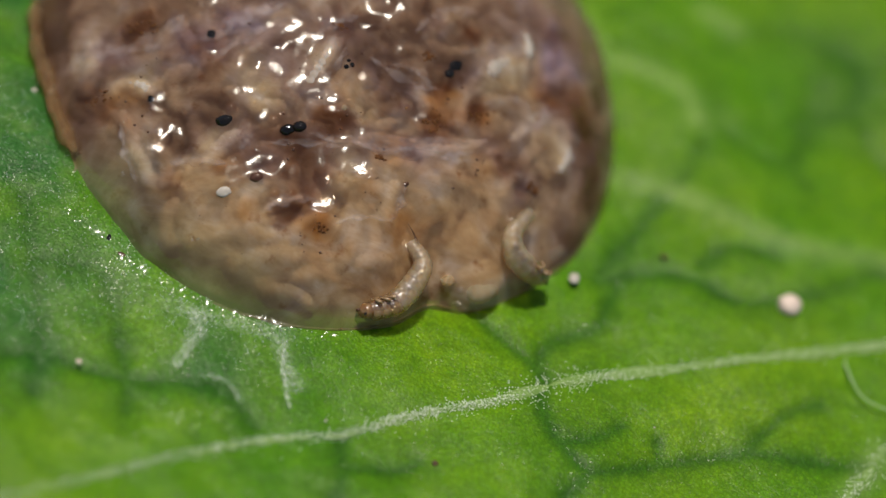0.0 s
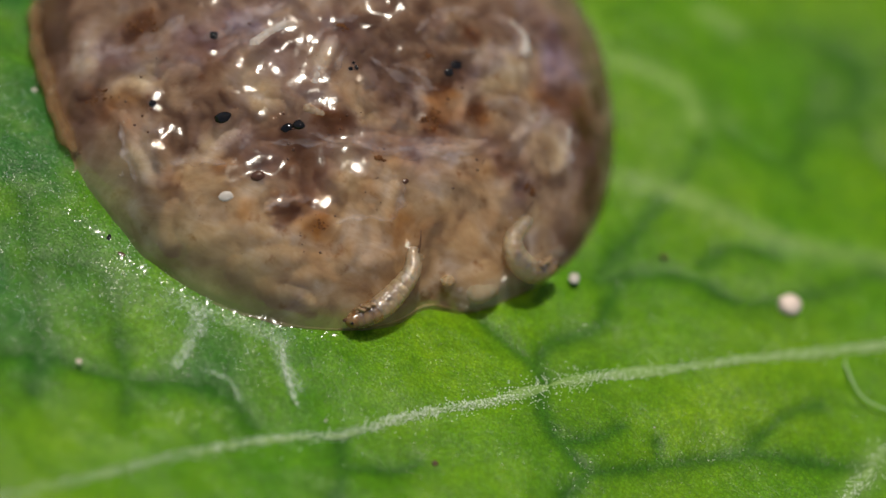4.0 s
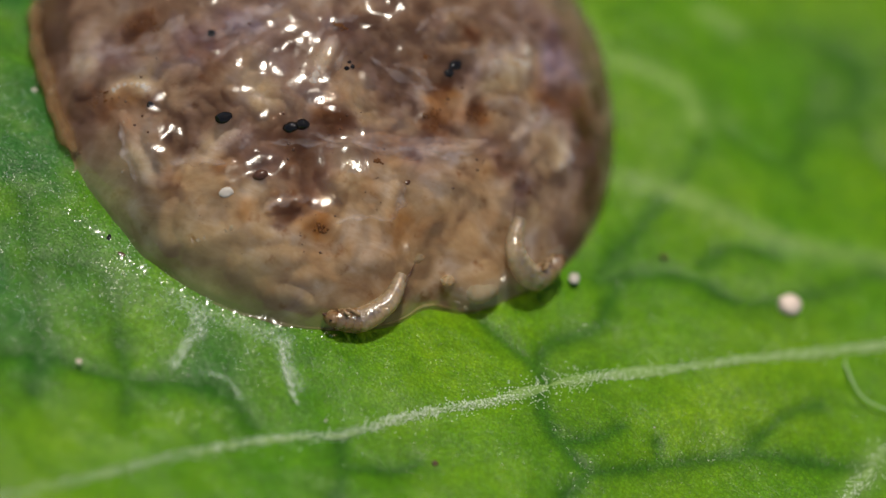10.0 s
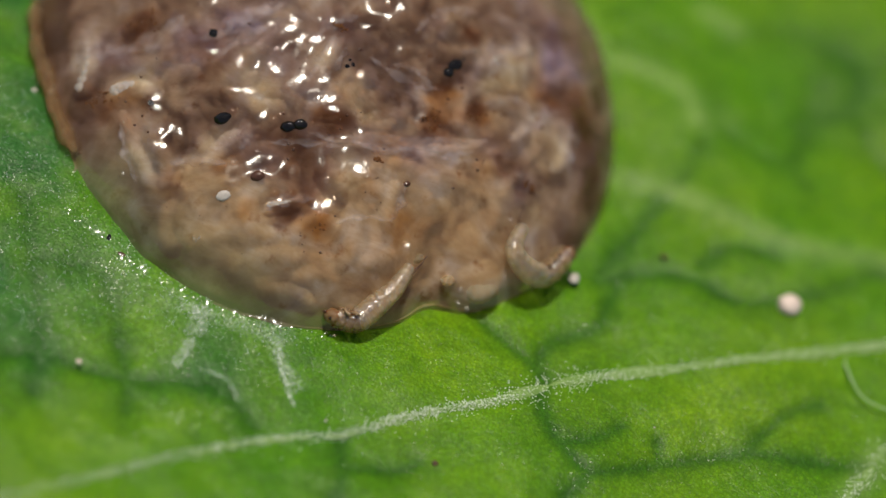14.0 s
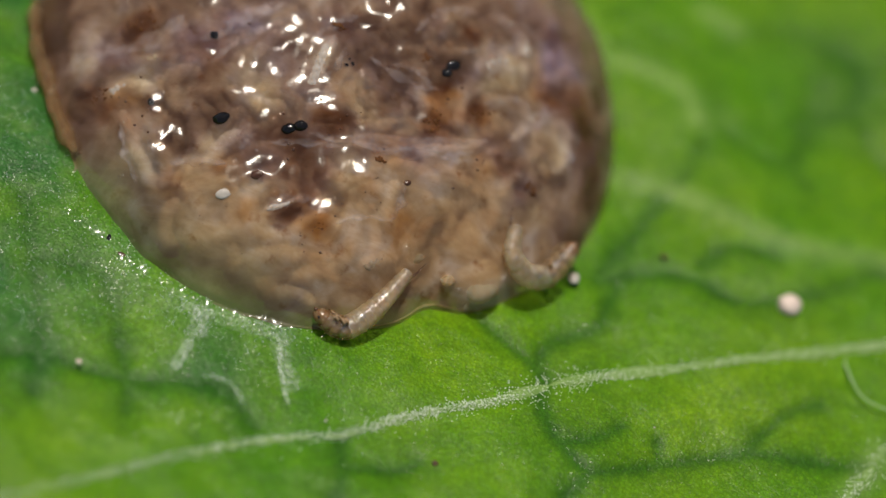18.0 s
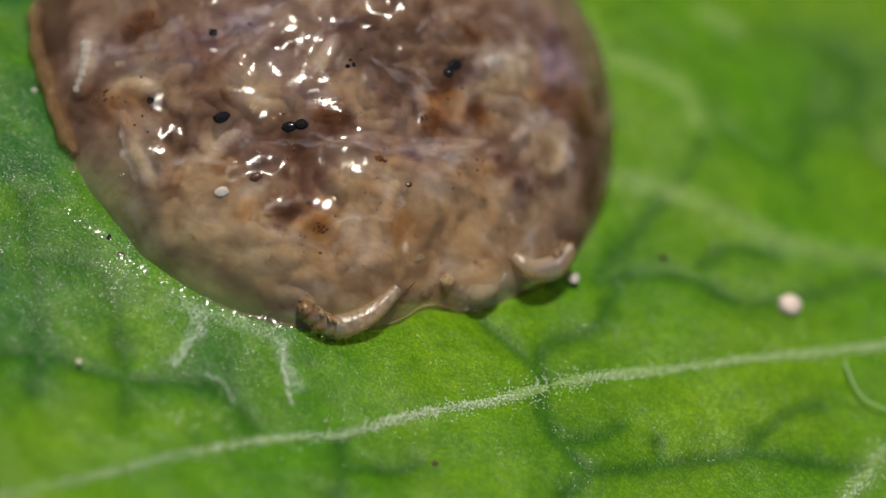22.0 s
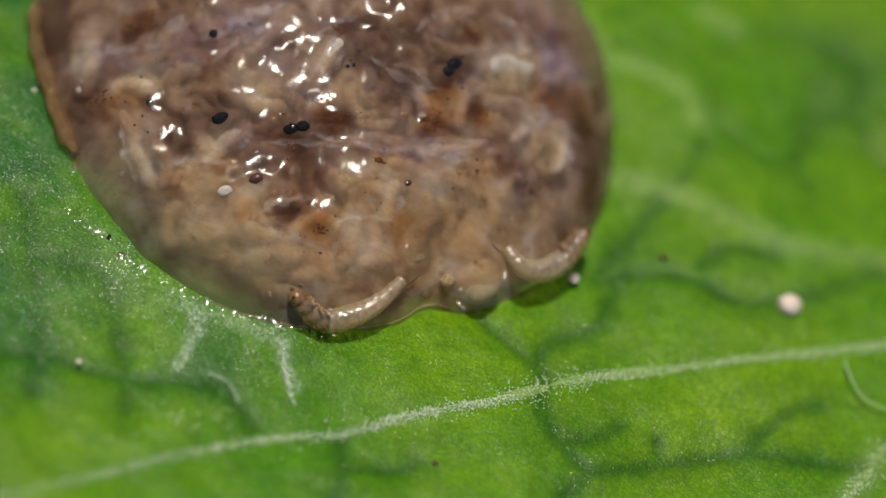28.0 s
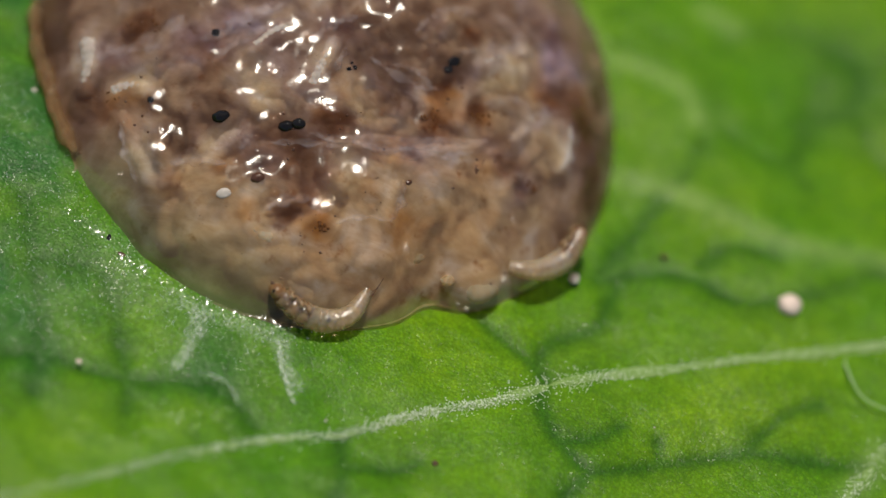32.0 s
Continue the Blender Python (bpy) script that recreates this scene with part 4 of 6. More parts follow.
def inner_larva(curl, kink):
    """A curled larva lying in its own xy plane."""
    thing = tagged(empty("caddis_larva"), "pale tan curled caddis larva inside the jelly", "larva", "larvae inside the jelly")
    pts, p, heading = [], Vector((0, 0, 0)), 0.0
    for i in range(8):
        pts.append(p.copy())
        heading += (curl + kink * math.sin(i * 1.1)) / 7
        p = p + Vector((math.cos(heading), math.sin(heading), 0.1 * math.sin(i))) * 0.27
    mid = sum(pts, Vector()) / len(pts)
    pts = [q - mid for q in pts]
    bm = bmesh.new()
    tube(bm, pts, body_radius, 10, 44)
    part("body", bm, INNER, thing)
    way = (pts[-1] - pts[-2]).normalized()
    bm = bmesh.new()
    ball(bm, pts[-1] + way * 0.08, (0.14, 0.13, 0.12), 10, 7)
    part("head", bm, HEAD, thing, "brown head capsule")
    return thing


def on_dome(angle, q, deep):
    p, n = dome(angle, q), dome_normal(angle, q)
    return p - n * deep, n


random.seed(7)
KINDS = [inner_larva(c, k) for c, k in ((3.6, 0.3), (2.4, -0.8), (4.4, 0.5), (1.2, 1.6), (3.0, 1.2), (5.0, 0.2), (-2.8, 0.6))]
INNER_LARVAE = []


def place_inner():
    count, tries, taken = 0, 0, []
    while count < 250 and tries < 20000:
        tries += 1
        a, q = random.uniform(0, 2 * math.pi), math.sqrt(random.uniform(0.0, 0.975))
        deep = random.uniform(0.44, 0.74) + (0.12 if q > 0.9 else 0)
        low = dome(a, q)
        p, n = on_dome(a, q, deep - 0.12 * front_of(low) * max(0.0, 1 - low.z / 2.2))
        if n.dot(Vector((0.0, -0.616, 0.788))) < -0.1 or p.y > 5.6:
            continue
        if any((p - o).length < 0.45 for o in taken) or any((p - Vector(at)).length < 0.34 for at, size in KERNELS) or p.z < 0.32 + 0.5 * front_of(low) * (1 - fullness(low)) or q > 0.98:
            continue
        taken.append(p)
        turn = n.to_track_quat("Z", "Y").to_matrix().to_4x4()
        m = Matrix.Translation(p * MM) @ turn @ pose(0, 0, 0, random.uniform(-14, 14), random.uniform(-14, 14), random.uniform(0, 360))
        kind = KINDS[count % len(KINDS)]
        if count < len(KINDS):
            kind.matrix_basis = m
            thing = kind
        else:
            thing = copy_thing(kind, m)
        INNER_LARVAE.append((thing, m))
        count += 1


place_inner()


def skin_arc(a, q, heading, length, curl, deep, steps=8):
    """Places in mm along a bent line that follows the skin from its own middle, deep mm under it."""
    p, n = dome(a, q, 0.985), dome_normal(a, q)
    east = dome(a + 0.01, q) - dome(a - 0.01, q)
    east = (east - n * east.dot(n)).normalized()
    north = n.cross(east)
    out = []
    for way in (-1, 1):
        flat, row = Vector((0, 0)), []
        for k in range(steps):
            h = radians(heading + way * curl * (k + 0.5) / steps / 2)
            flat = flat + Vector((math.cos(h), math.sin(h))) * way * length / 2 / steps
            row.append(flat.copy())
        out = row[::-1] + [Vector((0, 0))] if way < 0 else out + row
    line, found = [], []
    for f in out:
        hit, place, facing, face = skin.closest_point_on_mesh((p + east * f.x + north * f.y) * MM)
        line.append(place / MM - facing * deep)
        found.append(facing)
    return line, found


def plump(u):
    """A soft body, rounded at both ends and faintly ringed."""
    return max(0.12, min(1.0, (u / 0.16) ** 0.5, ((1 - u) / 0.12) ** 0.5)) * annulate(u, 9, 0.06) * (1 - 0.12 * u)


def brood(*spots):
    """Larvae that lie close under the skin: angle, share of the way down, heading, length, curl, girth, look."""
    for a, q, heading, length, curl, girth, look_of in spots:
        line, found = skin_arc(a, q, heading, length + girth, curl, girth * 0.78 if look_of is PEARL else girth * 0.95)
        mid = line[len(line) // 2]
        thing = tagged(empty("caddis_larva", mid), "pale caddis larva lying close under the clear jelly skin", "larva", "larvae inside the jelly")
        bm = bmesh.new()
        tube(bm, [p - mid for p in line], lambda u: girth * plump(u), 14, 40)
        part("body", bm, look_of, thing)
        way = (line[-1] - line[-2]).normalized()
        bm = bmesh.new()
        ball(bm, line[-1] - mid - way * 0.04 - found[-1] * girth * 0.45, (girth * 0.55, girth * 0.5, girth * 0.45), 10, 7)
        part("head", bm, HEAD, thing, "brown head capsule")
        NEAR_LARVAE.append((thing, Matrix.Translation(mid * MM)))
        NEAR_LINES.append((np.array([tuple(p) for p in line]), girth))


NEAR_LARVAE, NEAR_LINES = [], []
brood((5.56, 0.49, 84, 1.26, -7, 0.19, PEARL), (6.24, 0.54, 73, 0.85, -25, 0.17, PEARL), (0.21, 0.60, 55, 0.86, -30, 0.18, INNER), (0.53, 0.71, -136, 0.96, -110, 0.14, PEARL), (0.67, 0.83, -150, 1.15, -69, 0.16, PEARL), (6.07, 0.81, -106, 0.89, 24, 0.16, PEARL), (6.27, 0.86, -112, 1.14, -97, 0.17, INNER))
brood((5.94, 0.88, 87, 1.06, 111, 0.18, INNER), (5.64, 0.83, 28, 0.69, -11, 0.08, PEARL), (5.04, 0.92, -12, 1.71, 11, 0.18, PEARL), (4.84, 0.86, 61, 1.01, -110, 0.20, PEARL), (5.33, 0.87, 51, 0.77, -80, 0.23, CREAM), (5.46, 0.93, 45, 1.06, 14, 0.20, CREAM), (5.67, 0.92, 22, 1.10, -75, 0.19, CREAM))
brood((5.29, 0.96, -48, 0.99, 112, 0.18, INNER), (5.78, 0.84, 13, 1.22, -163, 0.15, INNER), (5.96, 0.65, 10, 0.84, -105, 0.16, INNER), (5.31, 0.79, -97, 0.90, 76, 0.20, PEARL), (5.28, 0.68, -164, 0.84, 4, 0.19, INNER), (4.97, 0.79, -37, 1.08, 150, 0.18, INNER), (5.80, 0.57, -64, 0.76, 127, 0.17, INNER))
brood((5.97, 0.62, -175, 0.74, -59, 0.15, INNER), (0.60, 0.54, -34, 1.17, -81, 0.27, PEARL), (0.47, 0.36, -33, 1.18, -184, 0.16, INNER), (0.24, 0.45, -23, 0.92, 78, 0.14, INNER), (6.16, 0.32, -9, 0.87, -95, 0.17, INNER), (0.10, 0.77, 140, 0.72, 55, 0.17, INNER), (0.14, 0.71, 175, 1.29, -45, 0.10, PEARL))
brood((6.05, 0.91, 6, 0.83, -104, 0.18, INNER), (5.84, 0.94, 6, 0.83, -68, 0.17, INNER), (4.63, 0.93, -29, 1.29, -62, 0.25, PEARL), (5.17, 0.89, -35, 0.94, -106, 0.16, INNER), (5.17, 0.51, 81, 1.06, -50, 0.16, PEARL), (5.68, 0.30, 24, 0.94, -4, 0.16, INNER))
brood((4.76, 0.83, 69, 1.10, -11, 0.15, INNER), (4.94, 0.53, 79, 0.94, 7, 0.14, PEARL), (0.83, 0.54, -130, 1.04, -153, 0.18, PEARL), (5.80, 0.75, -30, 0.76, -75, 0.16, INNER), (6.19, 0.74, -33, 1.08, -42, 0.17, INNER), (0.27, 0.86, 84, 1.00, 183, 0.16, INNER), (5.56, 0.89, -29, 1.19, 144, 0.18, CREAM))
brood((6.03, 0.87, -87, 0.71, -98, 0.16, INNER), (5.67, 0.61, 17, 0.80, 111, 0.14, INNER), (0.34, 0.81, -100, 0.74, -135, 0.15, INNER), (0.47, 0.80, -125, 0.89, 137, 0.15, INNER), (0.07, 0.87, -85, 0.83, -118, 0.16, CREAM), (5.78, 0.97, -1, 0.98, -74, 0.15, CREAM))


def raise_skin():
    """The skin bulges softly over the larvae that lie close under it."""
    count = len(skin.data.vertices)
    places, ways = np.empty(count * 3), np.empty(count * 3)
    skin.data.vertices.foreach_get("co", places)
    skin.data.vertices.foreach_get("normal", ways)
    places, ways, lift = places.reshape(-1, 3) / MM, ways.reshape(-1, 3), np.zeros(count)
    for line, girth in NEAR_LINES:
        near = np.min([((places - p) ** 2).sum(axis=1) for p in line], axis=0)
        lift = np.maximum(lift, (0.014 + 0.17 * girth) * np.exp(-near / (1.35 * girth) ** 2))
    skin.data.vertices.foreach_set("co", ((places + ways * lift[:, None]) * MM).ravel())
    skin.data.update()
    bpy.context.view_layer.update()


raise_skin()


def strand_material():
    m, n, l, p = material("jelly_strand")
    streak = noise_tex(n, l, 5.0, 3, 0.6)
    p.inputs["Base Color"].default_value, p.inputs["Roughness"].default_value = (0.44, 0.39, 0.40, 1), 0.4
    clear = n.new("ShaderNodeBsdfTransparent")
    mix = n.new("ShaderNodeMixShader")
    l.new(ramp(n, l, streak.outputs["Fac"], [(0.35, (0.01, 0.01, 0.01)), (0.7, (0.16, 0.16, 0.16))]).outputs["Color"], mix.inputs["Fac"])
    l.new(clear.outputs[0], mix.inputs[1])
    l.new(p.outputs[0], mix.inputs[2])
    l.new(mix.outputs[0], n["Material Output"].inputs["Surface"])
    return m


STRAND = strand_material()


def strands(*spots):
    """Pale drawn-out strands in the skin: angle, share of the way down, heading, length, curl, girth."""
    for a, q, heading, length, curl, girth in spots:
        line, found = skin_arc(a, q, heading, length, curl, 0.01, 12)
        bm = bmesh.new()
        tube(bm, line, lambda u: 4.0 * girth * (0.15 + 0.85 * math.sin(math.pi * u)) * (0.8 + 0.3 * math.sin(u * 19 + a)), 8, 50, 0.22)
        strand = part("strand", bm, STRAND, mass, "pale drawn-out strand in the jelly skin")
        strand.matrix_parent_inverse = Matrix.Translation(mass.location).inverted()
        strand.visible_shadow = False


strands((4.97, 0.57, -91, 1.95, -39, 0.056), (4.97, 0.53, -93, 1.69, 6, 0.056), (6.07, 0.67, -6, 3.67, 19, 0.079), (6.19, 0.70, -13, 2.79, 18, 0.056), (4.73, 0.79, 88, 2.05, 61, 0.068), (5.65, 0.82, 30, 1.25, -57, 0.045), (5.49, 0.38, 63, 1.42, -47, 0.045), (5.63, 0.69, -165, 1.54, 30, 0.045))
strands((0.61, 0.51, -37, 1.95, -22, 0.056), (4.62, 0.90, 79, 1.74, -62, 0.056), (6.13, 0.50, -32, 1.73, 32, 0.045), (6.22, 0.49, -47, 1.20, -68, 0.034), (5.40, 0.75, 92, 0.43, 56, 0.034), (6.10, 0.80, 75, 0.96, 58, 0.045), (5.55, 0.48, 84, 1.38, 3, 0.034), (5.63, 0.48, 77, 1.02, 1, 0.034), (5.07, 0.56, 86, 2.09, -44, 0.045), (0.36, 0.33, -9, 1.82, -72, 0.045), (0.48, 0.63, -29, 1.10, -59, 0.034), (5.96, 0.83, 3, 1.37, -67, 0.034), (5.03, 0.93, 161, 1.36, -1, 0.045), (0.54, 0.71, -132, 0.91, -87, 0.034), (0.69, 0.83, -147, 1.33, -83, 0.045), (5.27, 0.84, 42, 1.38, -37, 0.045))


# ---- clear blisters added on the skin for glints, pushed about by the larvae ----
BLISTERS = []


def blister_mesh(seed):
    bm = bmesh.new()
    rings, sides = [], 28
    for j in range(1, 11):
        q = j / 10
        ring = []
        for i in range(sides):
            a = 2 * math.pi * i / sides
            x, y = math.cos(a) * q, math.sin(a) * q * 0.7
            z = 0.20 * (1 - q * q) + 0.014 * noise.noise(Vector((x * 2.2 + seed, y * 2.2, 1))) * (1 - q ** 6) - 0.06
            ring.append(bm.verts.new(Vector((x, y, z)) * MM))
        rings.append(ring)
    top = bm.verts.new(Vector((0, 0, 0.14)) * MM)
    for a, b in zip(rings, rings[1:]):
        for i in range(sides):
            k = (i + 1) % sides
            bm.faces.new((a[i], b[i], b[k], a[k]))
    for i in range(sides):
        bm.faces.new((top, rings[0][i], rings[0][(i + 1) % sides]))
    return bm


# wet caps added where glints sit, to catch the sun: place, width, flatness
BRIGHT = []


def glint_caps(*spots):
    BRIGHT.extend(spots)


glint_caps(((-6.46, -0.38, 1.52), 0.21, 0.35), ((-6.42, -0.56, 1.46), 0.17, 0.40), ((-6.11, -1.01, 1.36), 0.17, 0.40), ((-6.08, -1.30, 1.21), 0.25, 0.30), ((-3.29, 0.41, 2.45), 0.29, 0.28), ((-3.13, 0.34, 2.42), 0.17, 0.40), ((-2.22, -0.50, 1.96), 0.26, 0.26), ((-2.15, -0.37, 2.01), 0.13, 0.40), ((-2.69, -1.38, 1.60), 0.17, 0.35), ((-2.50, -1.33, 1.60), 0.25, 0.26), ((-4.91, 1.56, 2.68), 0.17, 0.35), ((-4.50, 1.76, 2.80), 0.21, 0.30), ((-5.13, 0.63, 2.36), 0.19, 0.35), ((-4.49, 0.63, 2.47), 0.21, 0.30), ((-4.99, 0.06, 2.18), 0.13, 0.45), ((-4.57, 1.03, 2.59), 0.13, 0.45))
glint_caps(((-3.97, 1.50, 2.79), 0.21, 0.32), ((-1.46, 1.00, 2.38), 0.09, 0.60), ((-4.16, -0.90, 1.88), 0.09, 0.60), ((-4.52, -1.20, 1.69), 0.09, 0.60), ((-3.95, -1.23, 1.73), 0.11, 0.50), ((-5.74, 0.71, 2.23), 0.16, 0.40), ((-4.34, -0.22, 2.17), 0.19, 0.40), ((-4.84, 0.13, 2.24), 0.21, 0.35), ((0.61, -1.07, 0.48), 0.09, 0.50), ((0.68, -1.29, 0.21), 0.09, 0.50), ((0.83, -1.23, 0.14), 0.09, 0.50), ((1.05, -1.12, 0.00), 0.09, 0.50), ((-6.54, -1.80, 0.66), 0.08, 0.60), ((-0.70, -1.17, 1.14), 0.13, 0.35), ((1.15, -0.53, 0.50), 0.11, 0.40), ((1.06, 0.48, 1.19), 0.10, 0.40))


# halfway between sun and eye: caps and droplets face it to glint
GLINT_WAY = Vector((-0.0955, -0.2739, 0.957))


def add_blister(shape, p, size, flat, rng):
    found, place, facing, face = skin.closest_point_on_mesh(p * MM)
    ob = new("blister", shape)
    ob["label"] = "clear wet blister added on the jelly skin for glints"
    ob.parent = mass
    ob.scale = (size, size, size * flat)
    way = (GLINT_WAY + facing * 0.08).normalized()
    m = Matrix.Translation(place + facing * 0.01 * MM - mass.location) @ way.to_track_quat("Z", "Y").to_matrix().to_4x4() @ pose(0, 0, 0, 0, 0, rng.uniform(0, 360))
    ob.location, ob.rotation_euler = m.translation, m.to_euler()
    BLISTERS.append((ob, m))


def build_blisters():
    rng = random.Random(3)
    shapes = []
    for k in range(5):
        ob = part("blister", blister_mesh(k * 5.3), BLISTER)
        shapes.append(ob.data)
        bpy.data.objects.remove(ob)
    crowd, taken, k = [Vector(p) for p in ((-4.60, 0.80, 2.52), (-3.24, 0.45, 2.47), (-4.00, 0.51, 2.48), (-4.38, 1.78, 2.82), (-2.31, -0.55, 1.97))], [], 0
    for spot, size, flat in BRIGHT:
        add_blister(shapes[len(BLISTERS) % 5], Vector(spot), size, flat, rng)
    while k < 5:
        a, q = rng.uniform(0, 2 * math.pi), math.sqrt(rng.uniform(0.0, 0.86))
        p, n = dome(a, q, 0.985), dome_normal(a, q)
        near = min((p - c).length for c in crowd) < 0.95
        if (k < 6 and not near) or any((p - o).length < 0.62 for o in taken):
            if rng.random() < 0.0008:
                k += 1
            continue
        taken.append(p.copy())
        p += n * (skin_lift(p) * (1 - 0.55 * q ** 8) - 0.012)
        size = rng.uniform(0.22, 0.42)
        ob = new("blister", shapes[k % 5])
        ob["label"] = "clear wet blister added on the jelly skin for glints"
        ob.parent = mass
        ob.scale = (size, size, size * rng.uniform(0.5, 1.0))
        m = Matrix.Translation((p - Vector((CX, CY, 0))) * MM) @ n.to_track_quat("Z", "Y").to_matrix().to_4x4() @ pose(0, 0, 0, 0, 0, rng.uniform(0, 360))
        ob.location, ob.rotation_euler = m.translation, m.to_euler()
        BLISTERS.append((ob, m))
        k += 1


build_blisters()
bpy.context.view_layer.update()


def build_droplets():
    """Wet beads along the foot of the jelly, turned to send glints to the eye."""
    rng = random.Random(31)
    shapes = []
    for k in range(3):
        ob = part("droplet", blister_mesh(k * 3.7), WET)
        shapes.append(ob.data)
        bpy.data.objects.remove(ob)
    blade = leaf.children[0]
    spots = [(-6.53, -2.96, 0.13), (-6.70, -2.96, 0.05), (-5.88, -3.32, 0.07), (-5.72, -3.32, 0.06), (-5.43, -3.37, 0.09), (-5.34, -3.42, 0.06), (-4.67, -3.65, 0.06), (-4.52, -3.55, 0.08), (-3.95, -3.56, 0.10), (-3.83, -3.69, 0.05), (-3.37, -3.54, 0.10), (-3.20, -3.58, 0.07), (-2.89, -3.44, 0.10), (-2.76, -3.39, 0.12), (-2.59, -3.38, 0.10), (-2.41, -3.42, 0.06), (-2.23, -3.33, 0.05), (-1.56, -3.16, 0.06), (-1.40, -3.11, 0.06), (-7.22, -2.73, 0.05), (-6.94, -2.90, 0.05), (-6.22, -3.04, 0.04), (-6.41, -3.03, 0.05), (-3.06, -3.58, 0.04), (-4.26, -3.60, 0.04), (-3.60, -3.60, 0.04), (-4.95, -3.54, 0.05), (-5.62, -3.37, 0.04)]
    spots += [(x + rng.gauss(0, 0.10), y + rng.gauss(0, 0.10), rng.uniform(0.016, 0.035)) for x, y, w in spots for k in range(3)]
    for k, (x, y, size) in enumerate(spots):
        size *= 1.25
        hit, place, facing, face = blade.ray_cast(Vector((x, y, 5)) * MM, Vector((0, 0, -1)))
        ob = new("droplet", shapes[k % 3])
        ob["label"] = "clear wet droplet at the foot of the jelly"
        ob.parent, ob.scale = mass, (size, size * rng.uniform(0.6, 1.0), size * rng.uniform(0.3, 0.5))
        m = Matrix.Translation(place + Vector((0, 0, 0.05)) * MM - mass.location) @ GLINT_WAY.to_track_quat("Z", "Y").to_matrix().to_4x4() @ pose(0, 0, 0, rng.gauss(0, 2), rng.gauss(0, 2), rng.uniform(0, 360))
        ob.location, ob.rotation_euler = m.translation, m.to_euler()


build_droplets()


# ---- the two larvae that crawl out ----
def segment_mesh(length, radius, steps=7, sides=16, ridge=0.07):
    bm = bmesh.new()
    rings = []
    for i in range(steps + 1):
        u = i / steps * 2 - 1
        r = radius * (1 - ridge - (0.03 if abs(u) > 0.99 else 0.0) + ridge * math.cos(u * math.pi / 2))
        rings.append([bm.verts.new(Vector((u * length / 2, r * math.cos(a), r * math.sin(a) * 0.95)) * MM)
                      for a in [2 * math.pi * k / sides for k in range(sides)]])
    for a, b in zip(rings, rings[1:]):
        for k in range(sides):
            bm.faces.new((a[k], a[(k + 1) % sides], b[(k + 1) % sides], b[k]))
    return bm


LEG_RNG = random.Random(17)
bm = bmesh.new()
ball(bm, (0, 0, 0), (1, 1, 1), 14, 12)
bmesh.ops.delete(bm, geom=[v for v in bm.verts if v.co.z < 0.2 * MM], context="VERTS")
first = part("wet_bead", bm, WET)
BEAD_SHAPE = first.data
bpy.data.objects.remove(first)


def glint_beads(seg, r, count, face, rng):
    """Tiny clear beads added for wet glints, on the flank of a segment towards the eye."""
    for k in range(count):
        turn, size = rng.gauss(-0.25, 0.36), rng.uniform(0.03, 0.08)
        ob = new("wet_bead", BEAD_SHAPE)
        ob["label"] = "tiny clear bead added for wet glints"
        ob.parent, ob.scale = seg, (size * rng.uniform(0.8, 1.5), size, size * 0.45)
        ob.rotation_euler = Vector((0, face * math.cos(turn), math.sin(turn))).to_track_quat("Z", "Y").to_euler()
        ob.location = Vector((rng.uniform(-0.12, 0.12), face * (r - size * 0.12) * math.cos(turn), (r - size * 0.12) * math.sin(turn))) * MM


def crawler(label, face):
    """A larva of 12 segments and a head; each piece heads along its own +x with its back to +z."""
    thing = tagged(empty("crawling_larva"), label, "larva", "larvae that crawl out of the jelly")
    pieces = []
    for k in range(12):
        u = k / 11
        r = 0.27 * (0.58 + 0.42 * min(1, u * 1.7)) * (1 - 0.12 * max(0, u - 0.8) / 0.2)
        chest = k >= 9
        seg = part("thorax_segment" if chest else "abdomen_segment", segment_mesh(0.25, r), THORAX if chest else TAIL_SKIN if k < 3 else PALE_SKIN, thing,
                   "brown-tinged thorax ring" if chest else "")
        if chest:
            for side in (-1, 1):
                bm = bmesh.new()
                reach, bow, sweep = LEG_RNG.uniform(0.32, 0.55), LEG_RNG.uniform(-0.10, 0.08), LEG_RNG.uniform(-0.05, 0.28)
                pts = [Vector((0, side * r * 0.6, -r * 0.6)), Vector((bow, side * (r + 0.05), -r * 1.25 * reach)),
                       Vector((bow * 0.5 + 0.06, side * (r + 0.03), -r * 1.8 * reach)), Vector((sweep, side * r * 0.8, -r * 2.1 * reach)),
                       Vector((sweep + 0.10, side * r * 0.6, -r * 1.9 * reach))]
                tube(bm, pts, lambda v: 0.034 * (1.25 - v * 0.95), 7, 16)
                part("leg", bm, LEG, seg, "thin brown jointed leg")
        glint_beads(seg, r, 4 if k < 3 else 9 if k < 6 else 15, face, LEG_RNG)
        if k in (0, 1):
            for j in range(3 if k == 0 else 1):
                bm = bmesh.new()
                s = (j - 1) * 0.35
                tube(bm, [Vector((0, s * 0.2, 0.05)), Vector((-0.2, s * 0.5, 0.14)), Vector((-0.42, s * 0.8, 0.16))], lambda v: 0.008, 5, 8)
                part("bristle", bm, BROWN, seg, "fine dark tail bristle")
        pieces.append(seg)
    bm = bmesh.new()
    ball(bm, (0.04, 0, 0), (0.20, 0.18, 0.165), 18, 13, 0.1)
    head = part("head", bm, HEAD, thing, "glossy brown head capsule")
    for side in (-1, 1):
        bm = bmesh.new()
        ball(bm, (0.14, side * 0.155, 0.05), (0.034, 0.026, 0.034), 8, 6)
        part("eye", bm, BLACK, head, "black eye spot")
    bm = bmesh.new()
    ball(bm, (0.235, 0, -0.05), (0.05, 0.07, 0.04), 8, 6)
    part("jaw", bm, BROWN, head)
    pieces.append(head)
    return thing, pieces


